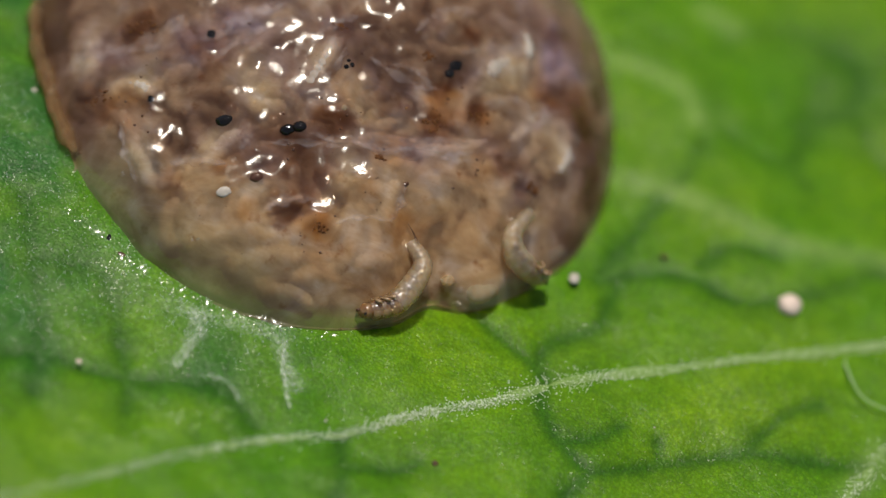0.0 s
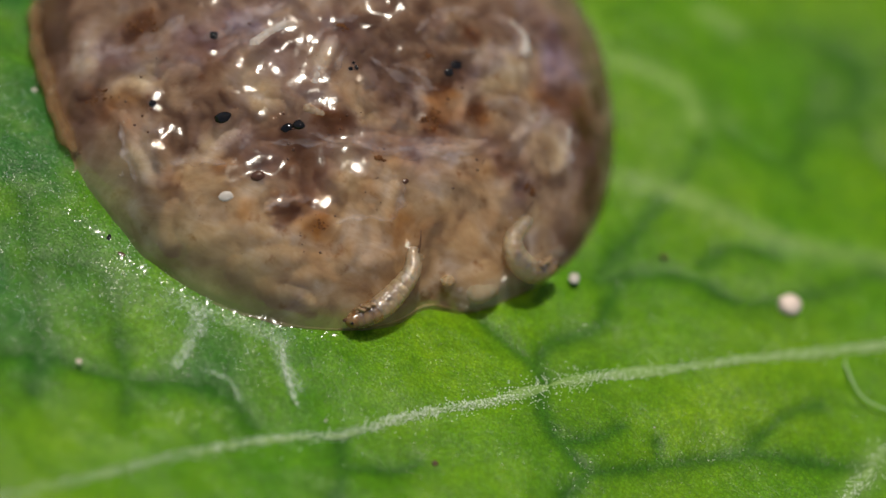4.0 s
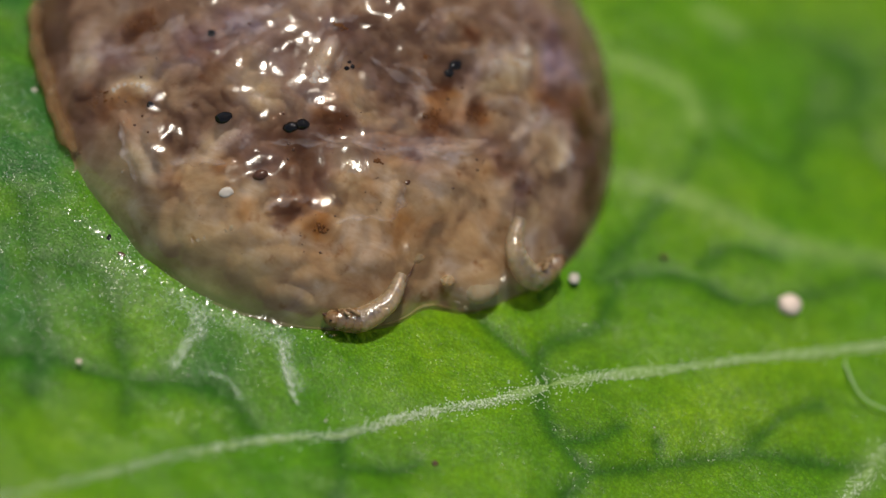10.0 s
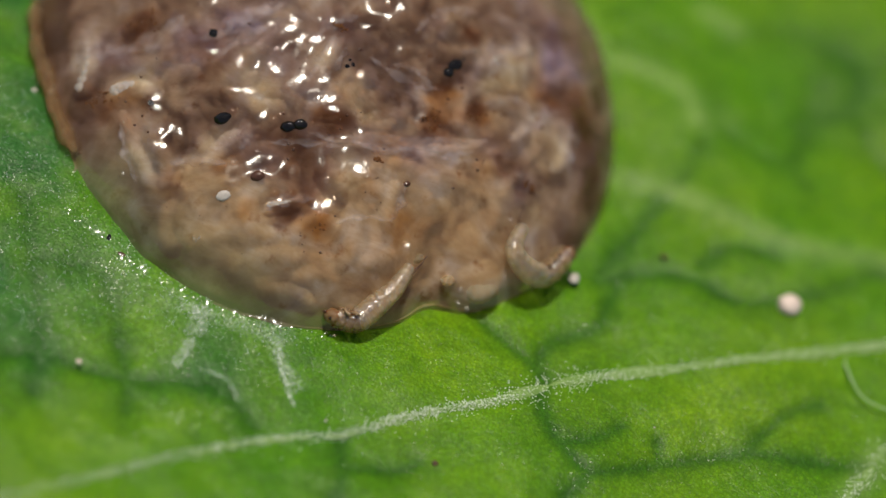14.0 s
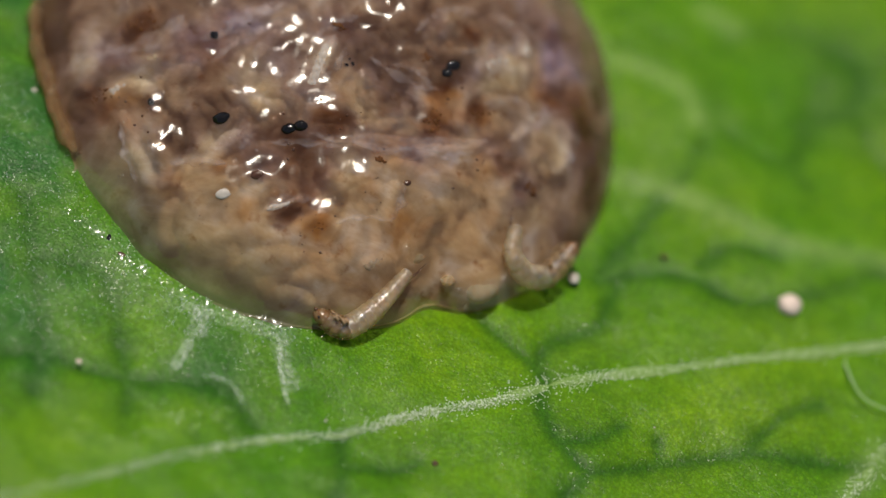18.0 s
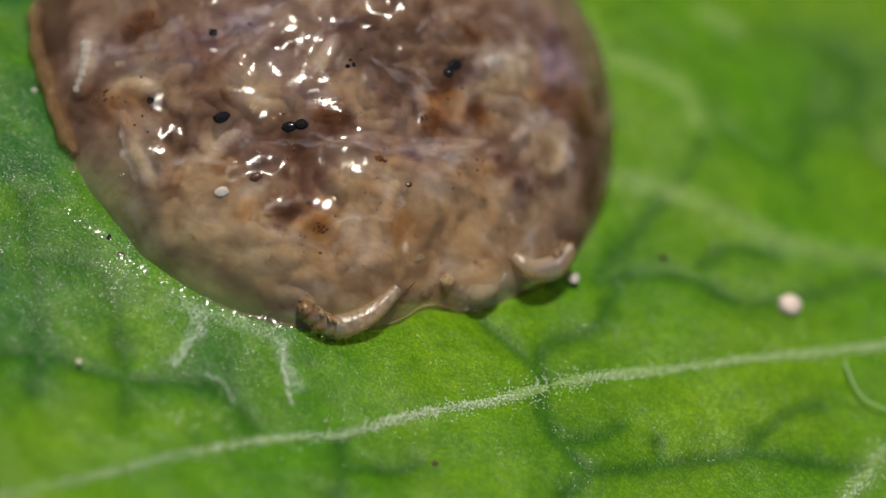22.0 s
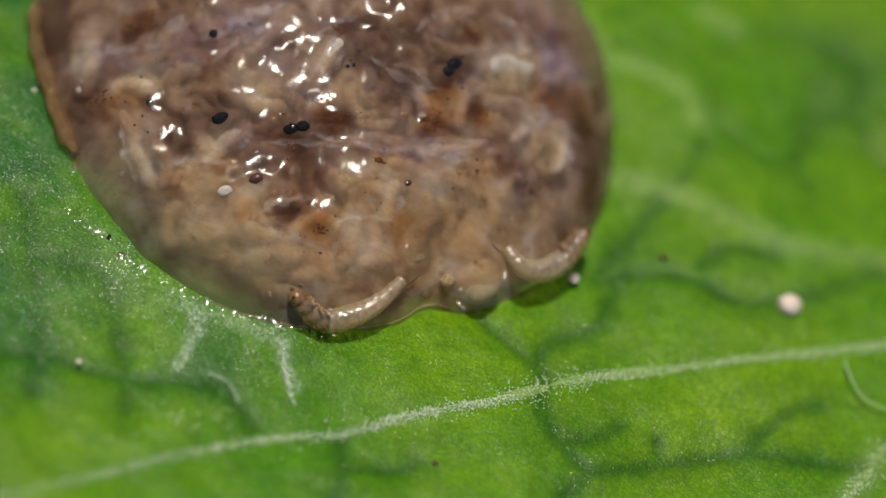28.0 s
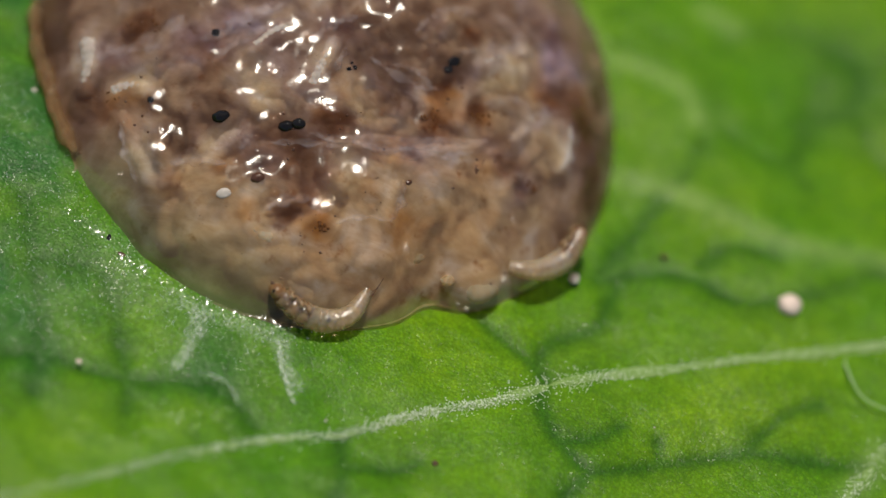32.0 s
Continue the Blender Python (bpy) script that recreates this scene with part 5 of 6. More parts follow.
LARVA_A = crawler("pale ringed caddis larva crawling from jelly onto leaf", -1)
LARVA_B = crawler("pale ringed caddis larva curling at the jelly edge", 1)


# ---- grains, balls and fibres ----
bpy.context.view_layer.update()


# level across the slope of the leaf
ACROSS = Vector((0.927, 0.295, 0.231))


def grain(name, at, lobes, mat, label, category="grain", stuck=False, turn=12):
    thing = empty(name, at)
    bm = bmesh.new()
    for k, (off, size) in enumerate(lobes):
        ball(bm, off, size, 20, 14, 0.15, k + at[0])
    ob = part(name, bm, mat)
    bpy.data.objects.remove(thing)
    ob.location = Vector(at) * MM
    if stuck:
        found, place, facing, face = skin.closest_point_on_mesh(Vector(at) * MM)
        ob.location = place - facing * (0.0 if mat is WHITE else 0.035) * MM
        along = (ACROSS - facing * ACROSS.dot(facing)).normalized()
        ob.rotation_euler = (Matrix((along, facing.cross(along), facing)).transposed().to_4x4() @ pose(0, 0, 0, 0, 0, turn)).to_euler()
    return tagged(ob, label, category)


GRAINS = [
    grain("grain", (-5.11, -0.53, 1.97), [((0, 0, 0), (0.19, 0.125, 0.10))], BLACK, "shiny black oval grain stuck on the jelly", stuck=True),
    grain("grain", (-3.68, -0.26, 2.24), [((-0.12, 0, 0), (0.17, 0.115, 0.10)), ((0.13, 0.0, 0.02), (0.15, 0.115, 0.10))], BLACK, "shiny black double grain stuck on the jelly", stuck=True),
    grain("grain", (-3.98, -1.39, 1.72), [((0, 0, 0), (0.16, 0.11, 0.1))], BROWN, "dark brown grain in the jelly skin", stuck=True),
    grain("grain", (-4.47, -1.87, 1.40), [((0, 0, 0), (0.15, 0.10, 0.045))], WHITE, "small white grain on the jelly", stuck=True),
]
GRAINS += [
    grain("grain", (-5.93, 1.10, 2.35), [((0, 0, 0), (0.10, 0.11, 0.08))], BLACK, "small black grain on the jelly", stuck=True),
    grain("grain", (-6.57, -0.49, 1.51), [((0, 0, 0), (0.08, 0.08, 0.07))], BLACK, "tiny black grain on the jelly", stuck=True),
    grain("grain", (-1.21, 2.33, 2.73), [((-0.12, -0.1, 0), (0.12, 0.1, 0.07)), ((0.08, 0.02, 0.01), (0.17, 0.12, 0.07)), ((0.3, 0.1, 0), (0.06, 0.05, 0.05))], BLACK, "clump of black grains on the jelly", stuck=True, turn=24),
    grain("grain", (-3.09, 1.26, 2.75), [((-0.06, 0, 0), (0.06, 0.05, 0.05)), ((0.07, 0.02, 0), (0.05, 0.06, 0.05)), ((0.02, 0.12, 0), (0.05, 0.04, 0.04))], BLACK, "loose black crumbs on the jelly", stuck=True),
    grain("grain", (-1.13, -0.24, 1.88), [((0, 0, 0), (0.09, 0.06, 0.06))], BROWN, "small brown grain on the jelly", stuck=True),
    grain("grain", (0.04, 0.72, 1.87), [((0, 0, 0), (0.03, 0.10, 0.04)), ((0.03, 0.08, 0), (0.04, 0.03, 0.03))], BROWN, "tiny brown hooked crumb on the jelly", stuck=True),
]
GRAINS += [grain("grain", at, [((0, 0, 0), (size, size * 0.8, size * 0.6))], BROWN, "tiny dark brown crumb on the jelly", stuck=True)
     for at, size in (((-1.29, 3.48, 2.91), 0.03), ((-1.09, 3.18, 2.83), 0.045), ((-0.66, 3.50, 2.76), 0.045), ((-0.02, 3.76, 2.56), 0.045), ((0.97, 2.36, 1.94), 0.04), ((0.37, 1.18, 1.87), 0.03), ((-1.66, 2.55, 2.83), 0.045), ((-3.07, 1.67, 2.82), 0.05),
                      ((-3.28, 2.14, 2.94), 0.04), ((-5.27, 1.03, 2.46), 0.04), ((-5.45, -1.59, 1.32), 0.035), ((-7.10, -0.96, 0.94), 0.035), ((-6.95, 0.24, 1.60), 0.045), ((1.27, -1.02, 0.71), 0.05), ((-1.10, -1.71, 1.01), 0.03))]


def rust_clump(at, seed, wide):
    rng = random.Random(seed)
    found, place, facing, face = skin.closest_point_on_mesh(Vector(at) * MM)
    thing = tagged(empty("rusty_clump", place / MM), "clump of rusty brown crumbs on the jelly", "crumbs")
    for k in range(13):
        bm = bmesh.new()
        ball(bm, (0, 0, 0), (rng.uniform(0.02, 0.06), rng.uniform(0.015, 0.035), rng.uniform(0.01, 0.02)), 10, 7, 0.4, k)
        crumb = part("crumb", bm, RUST, thing)
        crumb.location = Vector((rng.gauss(0, wide), rng.gauss(0, wide * 0.6), 0)) * MM
        crumb.location.z -= crumb.location.xy.dot(facing.xy) / facing.z
        crumb.rotation_euler = (0, 0, rng.uniform(0, 3))
    return thing


GRAINS += [rust_clump(at, k, w) for k, (at, w) in enumerate((((-1.10, 1.16, 2.35), 0.14), ((-0.30, 1.70, 2.29), 0.10), ((1.17, 1.16, 1.47), 0.06), ((-7.34, 1.07, 1.73), 0.16), ((-7.50, -0.43, 0.99), 0.12),
                                                               ((-2.45, -1.74, 1.39), 0.06), ((-1.72, 2.29, 2.80), 0.10), ((-1.88, -0.14, 2.08), 0.06), ((-3.61, 1.96, 2.91), 0.10)))]


def speck_mesh():
    rng = random.Random(21)
    bm = bmesh.new()
    for k in range(330):
        if k % 2:
            c, w, d = AMBER[rng.randrange(30)]
            found, place, n, face = skin.closest_point_on_mesh((c + Vector([rng.gauss(0, 0.25) for i in range(3)])) * MM)
            p = place / MM + n * 0.004
        else:
            a, q = rng.uniform(0, 2 * math.pi), math.sqrt(rng.uniform(0, 0.97))
            p, n = dome(a, q, 0.985), dome_normal(a, q)
            p += n * (skin_lift(p) * (1 - 0.55 * q ** 8) + 0.004)
        r = rng.choice((0.008, 0.011, 0.014, 0.018, 0.03))
        got = bmesh.ops.create_icosphere(bm, subdivisions=1, radius=r * MM)
        for v in got["verts"]:
            v.co = Vector((v.co.x * rng.uniform(0.8, 1.5), v.co.y, v.co.z * 0.7)) + p * MM
    return bm


specks = part("specks", speck_mesh(), BROWN, mass, "tiny dark specks on the jelly skin")
specks.matrix_parent_inverse = Matrix.Translation(mass.location).inverted()
tagged(specks, kind="stuff")

FIBRE = plain_material("pale_fibre", (0.20, 0.33, 0.12), (0.34, 0.45, 0.24), 6, 0.4)
bm = bmesh.new()
tube(bm, [Vector(p) for p in ((8.49, 1.17, 0.04), (8.70, 0.80, 0.10), (9.02, 0.43, 0.14), (9.39, 0.36, 0.12), (9.99, 0.44, 0.05))], lambda u: 0.024 - 0.008 * u, 8, 30)
tagged(part("fibre", bm, FIBRE), "thin pale curved plant fibre on the leaf", "fibre")

STILL = [
    grain("grain", (-6.27, -2.94, 0.06), [((0, 0, 0), (0.06, 0.1, 0.04))], BLACK, "dark crumb at the foot of the jelly"),
    grain("grain", (-5.90, -3.21, 0.05), [((0, 0, 0), (0.09, 0.05, 0.03))], BROWN, "dark crumb at the foot of the jelly"),
    grain("grain", (1.76, 6.83, 0.05), [((0, 0, 0), (0.06, 0.06, 0.05))], BLACK, "tiny dark crumb on the leaf"),
    grain("grain", (4.27, 1.94, 0.05), [((0, 0, 0), (0.10, 0.04, 0.04))], BROWN, "tiny dark sliver on the leaf"),
    grain("grain", (1.44, -5.04, 0.0), [((0, 0, 0), (0.07, 0.06, 0.04))], BROWN, "tiny dark crumb on the leaf"),
]
STILL += [
    grain("grain", (-8.90, -0.20, 0.06), [((0, 0, 0), (0.06, 0.06, 0.05))], WHITE, "tiny white bead beside the jelly"),
    grain("grain", (-8.56, -0.23, 0.26), [((0, 0, 0), (0.05, 0.05, 0.05))], WHITE, "tiny white bead on the jelly"),
    grain("grain", (-5.79, -5.97, -0.02), [((0, 0, 0), (0.06, 0.05, 0.03))], PINK, "tiny pale crumb on the leaf"),
    grain("grain", (-0.87, -5.06, -0.02), [((0, 0, 0), (0.03, 0.03, 0.02))], WHITE, "tiny white bead on the leaf"),
    grain("grain", (5.27, -2.19, -0.02), [((0, 0, 0), (0.05, 0.025, 0.02))], WHITE, "tiny white sliver on the leaf"),
    grain("pale_ball", (7.04, 1.94, 0.12), [((0, 0, 0), (0.245, 0.235, 0.19))], PINK, "pale pink round ball lying on the leaf", "ball"),
    grain("pale_ball", (2.71, 0.51, 0.07), [((0, 0, 0), (0.11, 0.13, 0.07))], WHITE, "small pale pink ball beside the jelly", "ball"),
]


# ---- sunlight thrown onto the leaf by the jelly, painted as thin films ----
def caustic_material():
    m, n, l, p = material("painted_caustic")
    grain_tex = noise_tex(n, l, 15.0, 3, 0.7)
    clear = n.new("ShaderNodeBsdfTransparent")
    p.inputs["Base Color"].default_value, p.inputs["Roughness"].default_value = (0.74, 0.82, 0.70, 1), 0.25
    l.new(bump(n, l, grain_tex.outputs["Fac"], 0.04, 0.8), p.inputs["Normal"])
    edge = n.new("ShaderNodeAttribute")
    edge.attribute_name = "cover"
    cover = ramp(n, l, grain_tex.outputs["Fac"], [(0.44, (0.03, 0.03, 0.03)), (0.66, (0.85, 0.85, 0.85))])
    mix = n.new("ShaderNodeMixShader")
    l.new(maths(n, l, "MULTIPLY", cover.outputs["Color"], edge.outputs["Fac"]), mix.inputs["Fac"])
    l.new(clear.outputs[0], mix.inputs[1])
    l.new(p.outputs[0], mix.inputs[2])
    l.new(mix.outputs[0], n["Material Output"].inputs["Surface"])
    return m


# pale film in place of the caustics from the wet jelly
CAUSTIC_FILM = caustic_material()
CAUSTICS = []


def slime_streak(pts, width, cover):
    """A thin film that paints reflected sunlight along a line on the leaf, ragged at its edges."""
    bm = bmesh.new()
    share = bm.verts.layers.float.new("cover")
    line = [Vector(p) for p in pts]
    mid, rows = sum(line, Vector()) / len(line), []
    for i in range(31):
        u = i / 30
        c, t = catmull(line, u), (catmull(line, min(u + 0.03, 1)) - catmull(line, max(u - 0.03, 0))).normalized()
        side = Vector((-t.y, t.x, 0))
        row = []
        for j in range(9):
            w = j / 4 - 1
            p = c + side * w * width * (1 + 0.5 * noise.noise(c * 2.5 + Vector((0, 0, w)))) - mid
            v = bm.verts.new((p + Vector((0, 0, 0.01 * (1 - w * w)))) * MM)
            v[share] = cover * (1 - w * w) * min(1, 6 * u, 6 * (1 - u))
            row.append(v)
        rows.append(row)
    for a, b in zip(rows, rows[1:]):
        for j in range(8):
            bm.faces.new((a[j], a[j + 1], b[j + 1], b[j]))
    ob = part("slime_streak", bm, CAUSTIC_FILM)
    ob.location = mid * MM
    CAUSTICS.append(tagged(ob, "thin pale film painted as sunlight thrown onto the leaf", "slime streak", "slime streaks beside the jelly"))


slime_streak([(-3.88, -4.53, 0.14), (-3.97, -4.95, 0.14), (-4.01, -5.42, 0.14)], 0.13, 0.8)
slime_streak([(-4.02, -3.78, 0.16), (-3.94, -4.19, 0.15), (-3.86, -4.59, 0.14)], 0.28, 0.55)
slime_streak([(-2.32, -3.72, 0.12), (-2.07, -4.35, 0.12), (-1.79, -4.81, 0.12), (-1.53, -5.16, 0.12)], 0.07, 0.8)
slime_streak([(-2.43, -3.63, 0.12), (-2.02, -4.33, 0.12), (-1.54, -4.83, 0.12)], 0.22, 0.45)
slime_streak([(-4.83, -3.74, 0.16), (-4.05, -3.87, 0.15), (-3.12, -3.76, 0.13), (-1.95, -3.62, 0.12)], 0.26, 0.32)
slime_streak([(-3.58, -5.19, 0.13), (-2.98, -5.19, 0.13), (-2.53, -5.63, 0.13)], 0.07, 0.5)


# ---- the moves ----
def place_pieces(pts, facing, belly):
    """Poses of the 12 segments and the head along a line, tail first."""
    line = [Vector(p) for p in pts]
    poses = []
    for k in range(13):
        u = min(k / 12.35 + 0.02, 1)
        c = catmull(line, u)
        t = (catmull(line, min(u + 0.04, 1)) - catmull(line, max(u - 0.04, 0))).normalized()
        back = facing.cross(t) * belly
        back = (back - t * back.dot(t)).normalized()
        side = back.cross(t)
        poses.append(Matrix.Translation(c * MM) @ Matrix((t, side, back)).transposed().to_4x4())
    return poses


def crawl(larva, belly, rows, shift):
    """Key each piece of a crawling larva. Rows: seconds and five places in mm from tail to head. shift moves them all."""
    facing = Vector((0.0, -0.6157, 0.788))
    keyed = [(t, place_pieces([Vector(p) + Vector(shift) for p in pts], facing, belly)) for t, *pts in rows]
    for k, piece in enumerate(larva[1]):
        walk(piece, [(t, poses[k]) for t, poses in keyed])


def wriggle(thing, m, seed, swing, shift):
    """Slow squirming about a resting pose."""
    rng = random.Random(seed)
    rows, t = [], 0.0
    while t < 32.0:
        p = pose(rng.gauss(0, shift) * MM, rng.gauss(0, shift) * MM, rng.gauss(0, shift * 0.4) * MM,
                 rng.gauss(0, swing * 0.5), rng.gauss(0, swing * 0.5), rng.gauss(0, swing))
        rows.append((t, m @ p))
        t += rng.uniform(1.2, 2.6)
    rows.append((32.0, rows[-1][1]))
    walk(thing, rows)


def motions():
    crawl(LARVA_A, 1, [
        (0, (-0.59, -1.13, 1.00), (-0.29, -1.40, 0.92), (-0.33, -1.80, 0.68), (-0.53, -2.23, 0.46), (-0.94, -2.55, 0.37)),
        (1, (-0.59, -1.13, 1.00), (-0.44, -1.43, 1.00), (-0.47, -1.82, 0.77), (-0.63, -2.32, 0.44), (-0.91, -2.72, 0.17)),
        (2, (-0.57, -1.48, 0.75), (-0.22, -1.69, 0.67), (-0.30, -2.11, 0.39), (-0.68, -2.56, 0.21), (-1.15, -2.68, 0.37)),
        (3, (-0.61, -1.20, 0.97), (-0.49, -1.69, 0.82), (-0.50, -2.17, 0.48), (-0.68, -2.58, 0.17), (-1.07, -2.67, 0.33)),
        (3.5, (-0.57, -1.24, 0.91), (-0.47, -1.66, 0.84), (-0.59, -2.15, 0.54), (-0.80, -2.54, 0.33), (-1.08, -2.78, 0.23)),
        (5.5, (-0.54, -1.22, 0.90), (-0.41, -1.65, 0.82), (-0.64, -2.15, 0.59), (-0.88, -2.50, 0.40), (-1.27, -2.80, 0.31)),
        (6, (-0.55, -1.39, 0.82), (-0.79, -1.87, 0.86), (-0.89, -2.32, 0.57), (-1.07, -2.69, 0.34), (-1.34, -2.93, 0.19)),
        (7, (-0.49, -1.28, 0.86), (-0.69, -1.83, 0.81), (-0.88, -2.28, 0.60), (-1.12, -2.61, 0.45), (-1.44, -2.84, 0.36)),
        (8, (-0.48, -1.15, 0.93), (-0.58, -1.70, 0.86), (-0.82, -2.17, 0.65), (-1.07, -2.59, 0.44), (-1.48, -2.84, 0.39)),
        (9, (-0.42, -1.34, 0.78), (-0.64, -1.89, 0.77), (-0.90, -2.32, 0.59), (-1.15, -2.71, 0.35), (-1.46, -3.09, 0.12)),
        (10, (-0.60, -1.74, 0.61), (-0.62, -2.18, 0.50), (-0.82, -2.53, 0.33), (-1.11, -2.81, 0.23), (-1.51, -2.98, 0.26)),
        (11, (-0.48, -1.52, 0.69), (-0.60, -2.00, 0.66), (-0.79, -2.42, 0.44), (-1.05, -2.78, 0.22), (-1.44, -2.96, 0.22)),
        (12, (-0.44, -1.37, 0.76), (-0.58, -1.87, 0.73), (-0.79, -2.29, 0.56), (-1.06, -2.69, 0.32), (-1.48, -2.96, 0.25)),
        (13, (-0.42, -1.44, 0.71), (-0.57, -2.01, 0.63), (-0.82, -2.43, 0.43), (-1.11, -2.77, 0.26), (-1.53, -2.95, 0.30)),
        (14, (-0.53, -1.54, 0.71), (-0.64, -2.04, 0.62), (-0.87, -2.46, 0.44), (-1.11, -2.80, 0.23), (-1.53, -2.95, 0.28)),
        (14.5, (-0.51, -1.61, 0.65), (-0.63, -2.11, 0.58), (-0.81, -2.48, 0.37), (-1.15, -2.80, 0.26), (-1.62, -2.88, 0.41)),
        (16.5, (-0.49, -1.60, 0.64), (-0.76, -2.18, 0.60), (-1.04, -2.62, 0.37), (-1.39, -2.97, 0.19), (-1.87, -3.07, 0.32)),
        (17, (-0.51, -1.62, 0.65), (-0.74, -2.21, 0.55), (-0.98, -2.64, 0.33), (-1.30, -2.97, 0.13), (-1.81, -3.10, 0.27)),
        (18, (-0.54, -1.63, 0.64), (-0.71, -2.19, 0.54), (-0.94, -2.64, 0.30), (-1.28, -3.01, 0.13), (-1.73, -3.06, 0.27)),
        (19, (-0.53, -1.58, 0.68), (-0.79, -2.19, 0.59), (-1.02, -2.61, 0.37), (-1.36, -3.01, 0.13), (-1.84, -3.06, 0.32)),
        (20, (-0.43, -1.52, 0.67), (-0.78, -2.14, 0.62), (-1.05, -2.59, 0.41), (-1.39, -2.97, 0.21), (-1.92, -3.12, 0.28)),
        (21, (-0.85, -2.14, 0.42), (-0.99, -2.61, 0.32), (-1.23, -2.91, 0.18), (-1.62, -3.13, 0.12), (-2.09, -3.12, 0.36)),
        (22, (-0.62, -1.96, 0.43), (-0.82, -2.47, 0.35), (-1.13, -2.83, 0.18), (-1.55, -3.10, 0.12), (-2.09, -3.12, 0.36)),
        (23, (-0.59, -1.85, 0.52), (-0.83, -2.38, 0.44), (-1.12, -2.78, 0.25), (-1.55, -3.10, 0.12), (-2.05, -3.11, 0.37)),
        (24, (-0.58, -1.71, 0.60), (-0.80, -2.30, 0.51), (-1.09, -2.71, 0.33), (-1.51, -3.05, 0.18), (-2.04, -3.10, 0.36)),
        (25, (-0.51, -1.75, 0.54), (-0.75, -2.30, 0.48), (-1.08, -2.72, 0.29), (-1.55, -3.08, 0.16), (-2.09, -3.12, 0.36)),
        (25.5, (-0.64, -1.76, 0.62), (-0.83, -2.34, 0.48), (-1.11, -2.72, 0.32), (-1.54, -3.04, 0.21), (-2.02, -3.03, 0.43)),
        (27.5, (-0.58, -1.86, 0.49), (-0.84, -2.37, 0.45), (-1.22, -2.81, 0.28), (-1.77, -3.11, 0.24), (-2.45, -3.12, 0.48)),
        (28, (-0.59, -1.80, 0.55), (-0.85, -2.39, 0.46), (-1.24, -2.81, 0.30), (-1.73, -3.10, 0.25), (-2.33, -3.06, 0.52)),
        (29, (-0.58, -1.85, 0.50), (-0.84, -2.40, 0.43), (-1.19, -2.82, 0.25), (-1.72, -3.14, 0.19), (-2.31, -3.09, 0.47)),
        (30, (-0.65, -1.85, 0.55), (-0.91, -2.36, 0.51), (-1.30, -2.78, 0.35), (-1.78, -3.08, 0.29), (-2.39, -3.02, 0.55)),
        (30.5, (-0.64, -1.94, 0.48), (-0.84, -2.45, 0.40), (-1.22, -2.86, 0.22), (-1.70, -3.10, 0.22), (-2.39, -3.08, 0.50)),
        (31, (-0.70, -1.95, 0.49), (-0.97, -2.47, 0.46), (-1.37, -2.87, 0.31), (-1.90, -3.13, 0.30), (-2.51, -3.12, 0.50)),
        (31.5, (-0.73, -2.01, 0.48), (-1.04, -2.53, 0.43), (-1.52, -2.94, 0.31), (-2.14, -3.17, 0.35), (-2.71, -3.22, 0.44)),
        (32, (-1.14, -2.29, 0.45), (-1.24, -2.76, 0.32), (-1.59, -3.04, 0.21), (-2.12, -3.20, 0.31), (-2.73, -3.11, 0.54)),
    ], (0.035, 0.038, 0.107))
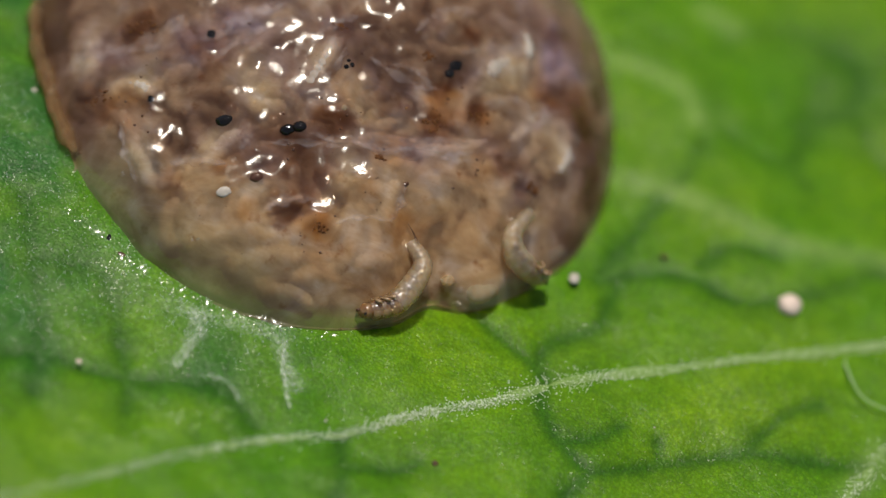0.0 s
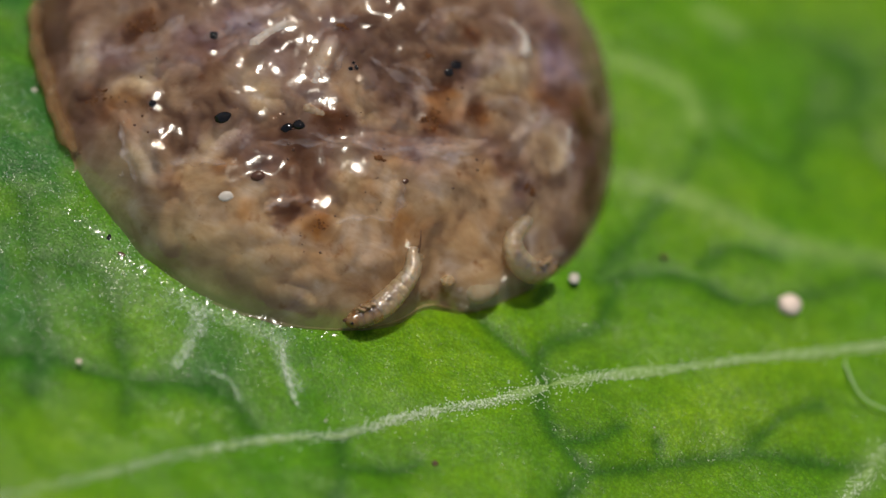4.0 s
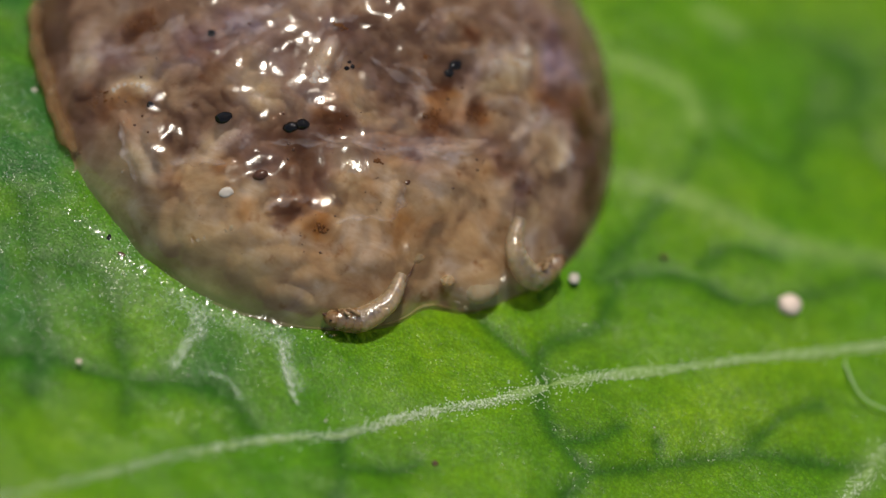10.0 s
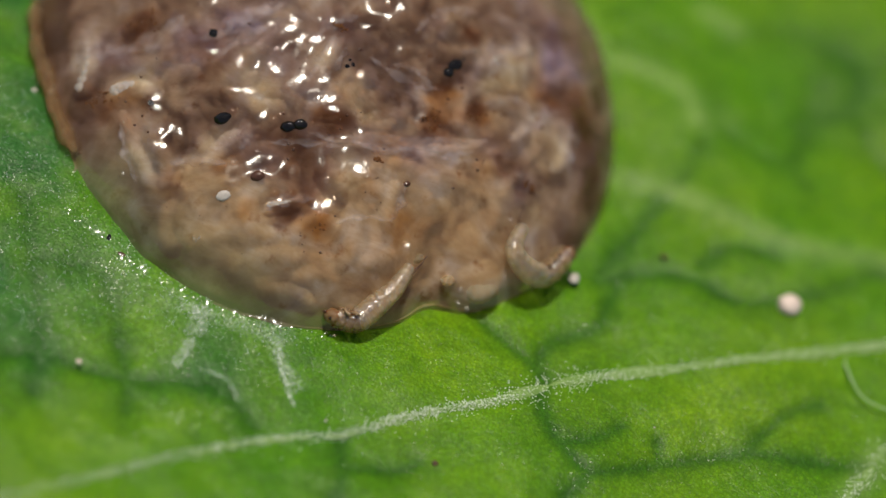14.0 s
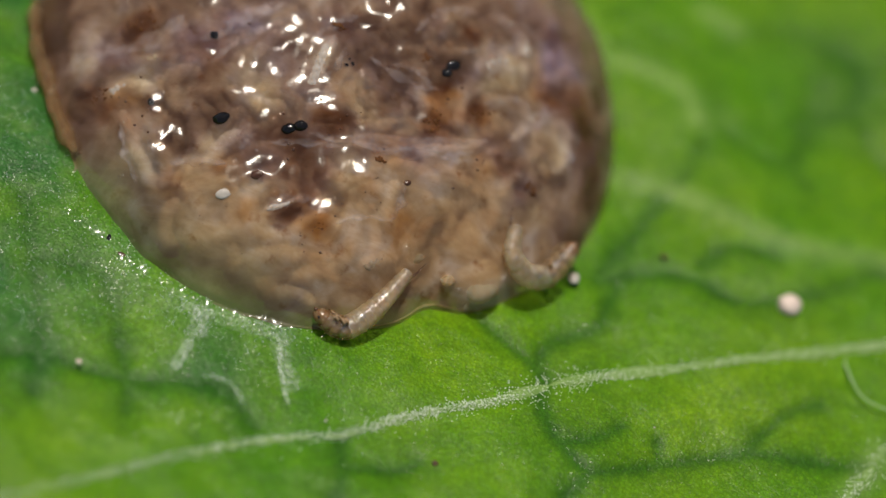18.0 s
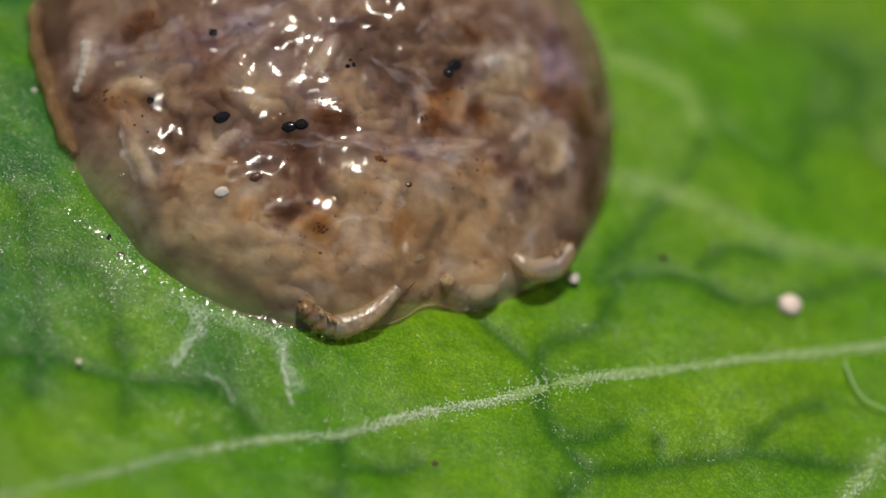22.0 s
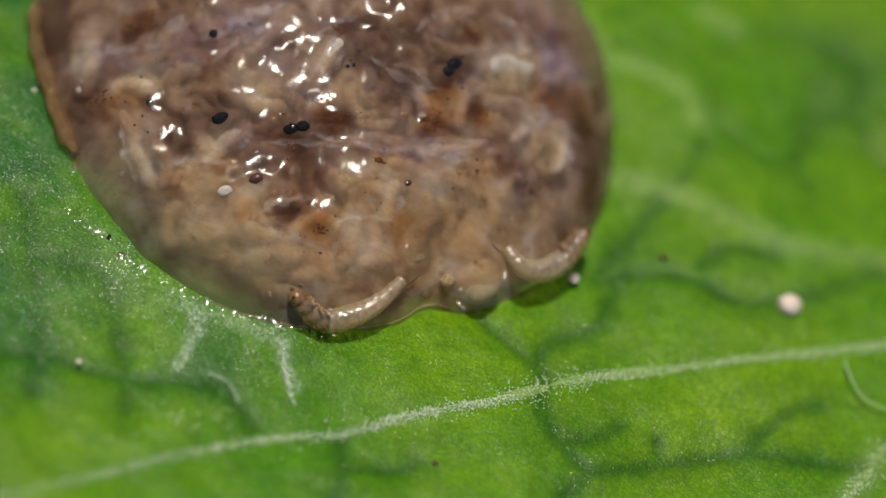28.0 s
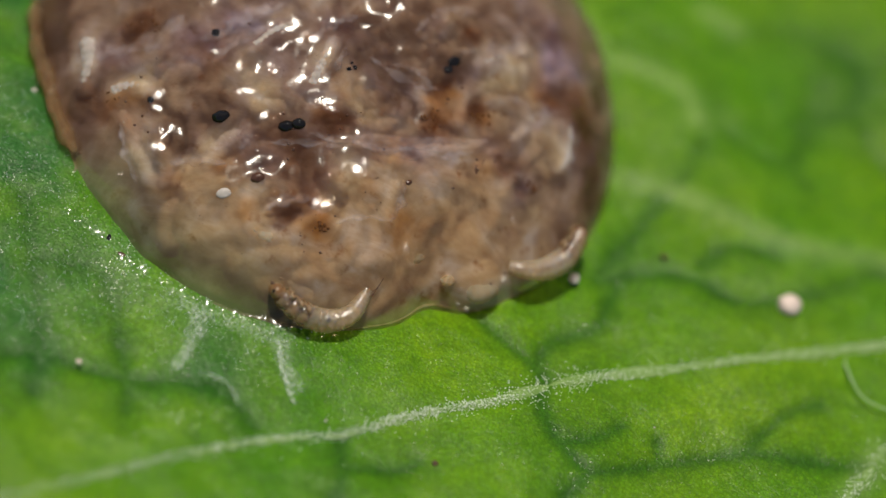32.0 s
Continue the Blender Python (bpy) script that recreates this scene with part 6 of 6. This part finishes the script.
    crawl(LARVA_B, -1, [
        (0, (1.33, 0.72, 1.12), (1.19, 0.07, 1.21), (1.38, -0.18, 0.97), (1.73, -0.16, 0.65), (2.02, 0.01, 0.34)),
        (1, (1.33, 0.64, 1.10), (1.17, 0.02, 1.20), (1.43, -0.19, 0.93), (1.77, -0.15, 0.61), (2.11, 0.07, 0.26)),
        (2, (1.33, 0.68, 1.11), (1.22, 0.09, 1.20), (1.44, -0.13, 0.95), (1.77, -0.15, 0.61), (2.15, 0.10, 0.24)),
        (3, (1.28, 0.64, 1.13), (1.18, 0.04, 1.19), (1.45, -0.18, 0.92), (1.83, -0.11, 0.60), (2.15, 0.16, 0.28)),
        (3.5, (1.34, 0.61, 1.08), (1.22, 0.01, 1.14), (1.46, -0.20, 0.90), (1.82, -0.12, 0.59), (2.13, 0.21, 0.37)),
        (5.5, (1.35, 0.55, 1.03), (1.26, -0.06, 1.08), (1.56, -0.22, 0.79), (1.92, -0.09, 0.49), (2.14, 0.36, 0.49)),
        (6, (1.49, 0.65, 0.99), (1.30, 0.02, 1.09), (1.55, -0.20, 0.82), (1.93, -0.13, 0.45), (2.21, 0.43, 0.44)),
        (7, (1.24, 0.19, 0.92), (1.60, -0.02, 0.84), (1.94, 0.01, 0.57), (2.21, 0.19, 0.31), (2.27, 0.42, 0.34)),
        (8, (1.24, 0.48, 1.07), (1.33, -0.07, 1.02), (1.64, -0.22, 0.70), (2.00, -0.10, 0.35), (2.25, 0.41, 0.38)),
        (9, (1.30, 0.52, 1.06), (1.32, -0.07, 1.02), (1.63, -0.24, 0.72), (1.99, -0.09, 0.38), (2.22, 0.48, 0.46)),
        (10, (1.22, 0.47, 1.07), (1.32, -0.07, 1.02), (1.63, -0.24, 0.72), (1.99, -0.09, 0.38), (2.25, 0.45, 0.38)),
        (11, (1.27, 0.50, 1.07), (1.32, -0.07, 1.02), (1.66, -0.22, 0.71), (2.03, -0.01, 0.40), (2.27, 0.52, 0.44)),
        (12, (1.29, 0.38, 1.00), (1.34, -0.12, 0.98), (1.72, -0.23, 0.62), (2.08, 0.01, 0.34), (2.33, 0.66, 0.45)),
        (13, (1.29, 0.38, 1.00), (1.36, -0.16, 0.96), (1.76, -0.22, 0.58), (2.17, 0.10, 0.29), (2.44, 0.79, 0.36)),
        (14, (1.32, 0.40, 0.99), (1.34, -0.12, 0.98), (1.72, -0.19, 0.66), (2.12, 0.09, 0.35), (2.39, 0.74, 0.39)),
        (14.5, (1.32, 0.37, 0.97), (1.36, -0.16, 0.96), (1.77, -0.20, 0.60), (2.17, 0.16, 0.36), (2.42, 0.82, 0.40)),
        (16.5, (1.22, 0.23, 0.96), (1.30, -0.29, 0.90), (1.77, -0.26, 0.55), (2.22, 0.18, 0.28), (2.49, 0.89, 0.33)),
        (17, (1.29, 0.28, 0.94), (1.32, -0.24, 0.91), (1.75, -0.28, 0.56), (2.15, 0.08, 0.30), (2.40, 0.82, 0.45)),
        (18, (1.22, 0.32, 1.00), (1.33, -0.19, 0.95), (1.74, -0.25, 0.58), (2.17, 0.13, 0.31), (2.44, 0.86, 0.41)),
        (19, (1.16, 0.19, 0.97), (1.40, -0.22, 0.88), (1.85, -0.16, 0.53), (2.27, 0.25, 0.28), (2.48, 0.82, 0.31)),
        (20, (1.20, 0.18, 0.94), (1.28, -0.25, 0.93), (1.75, -0.24, 0.60), (2.19, 0.15, 0.30), (2.49, 0.85, 0.31)),
        (21, (1.21, 0.14, 0.91), (1.43, -0.23, 0.85), (1.84, -0.11, 0.59), (2.25, 0.31, 0.38), (2.52, 0.93, 0.32)),
        (22, (1.50, -0.01, 0.61), (1.78, -0.10, 0.60), (2.04, 0.07, 0.49), (2.26, 0.37, 0.40), (2.37, 0.78, 0.47)),
        (23, (1.24, -0.04, 0.79), (1.60, -0.26, 0.68), (2.03, -0.02, 0.42), (2.37, 0.44, 0.28), (2.49, 0.96, 0.39)),
        (24, (1.16, -0.00, 0.87), (1.58, -0.23, 0.73), (2.02, 0.02, 0.48), (2.36, 0.49, 0.32), (2.45, 1.00, 0.50)),
        (25, (1.24, -0.04, 0.79), (1.61, -0.19, 0.70), (1.98, 0.00, 0.53), (2.29, 0.44, 0.43), (2.45, 1.00, 0.50)),
        (25.5, (1.25, 0.02, 0.81), (1.59, -0.21, 0.71), (1.97, -0.03, 0.51), (2.31, 0.42, 0.37), (2.45, 1.00, 0.50)),
        (27.5, (1.28, -0.05, 0.76), (1.65, -0.22, 0.66), (2.01, 0.01, 0.49), (2.33, 0.49, 0.39), (2.44, 1.03, 0.52)),
        (28, (1.27, -0.05, 0.76), (1.66, -0.19, 0.66), (2.06, 0.09, 0.48), (2.36, 0.60, 0.43), (2.53, 1.23, 0.51)),
        (29, (1.25, -0.07, 0.77), (1.61, -0.19, 0.70), (2.04, 0.07, 0.49), (2.39, 0.63, 0.41), (2.57, 1.28, 0.47)),
        (29.5, (1.26, -0.08, 0.76), (1.56, -0.28, 0.69), (2.01, 0.01, 0.49), (2.44, 0.63, 0.31), (2.59, 1.25, 0.40)),
        (30, (1.30, -0.07, 0.72), (1.65, -0.22, 0.66), (2.03, 0.05, 0.50), (2.40, 0.63, 0.38), (2.59, 1.25, 0.40)),
        (30.5, (1.54, -0.20, 0.44), (1.65, -0.11, 0.74), (1.90, 0.23, 0.79), (2.21, 0.65, 0.70), (2.61, 1.10, 0.22)),
        (31, (1.59, -0.04, 0.52), (1.85, -0.16, 0.48), (2.15, 0.13, 0.39), (2.37, 0.55, 0.37), (2.47, 1.06, 0.50)),
        (31.5, (1.48, -0.11, 0.57), (1.79, -0.16, 0.56), (2.11, 0.11, 0.42), (2.40, 0.57, 0.30), (2.54, 1.14, 0.44)),
        (32, (1.48, -0.17, 0.52), (1.83, -0.09, 0.56), (2.14, 0.21, 0.47), (2.39, 0.66, 0.46), (2.48, 1.21, 0.56)),
    ], (0.0, -0.099, 0.126))
    leg = [c for c in LARVA_A[1][10].children if c.name.startswith("leg")][0]
    swing = [pose(0, 0, 0, a) for a in (0, 60, 115)]
    walk(leg, [(t, swing[k]) for t, k in ((0, 0), (4.0, 0), (4.8, 1), (5.4, 2), (9.3, 2), (9.7, 1), (10.2, 0), (13.4, 0), (13.8, 1), (14.2, 2), (16.6, 2), (17.0, 1),
                                          (17.5, 0), (32, 0))])
    for k, (thing, m) in enumerate(INNER_LARVAE):
        if k % 3 == 0:
            wriggle(thing, m, k, 9, 0.05)
    for k, (thing, m) in enumerate(NEAR_LARVAE):
        if k % 2 == 0:
            wriggle(thing, m, 300 + k, 4, 0.03)
    for k, (ob, m) in enumerate(BLISTERS):
        wriggle(ob, m, 900 + k, 2.5 if k < len(BRIGHT) else 7, 0.02)
    for k, ob in enumerate(CAUSTICS[:6]):
        wriggle(ob, ob.matrix_basis.copy(), 700 + k, 3, 0.03)
    for k, ob in enumerate(GRAINS):
        wriggle(ob, ob.matrix_basis.copy(), 500 + k, 2, 0.03)


motions()
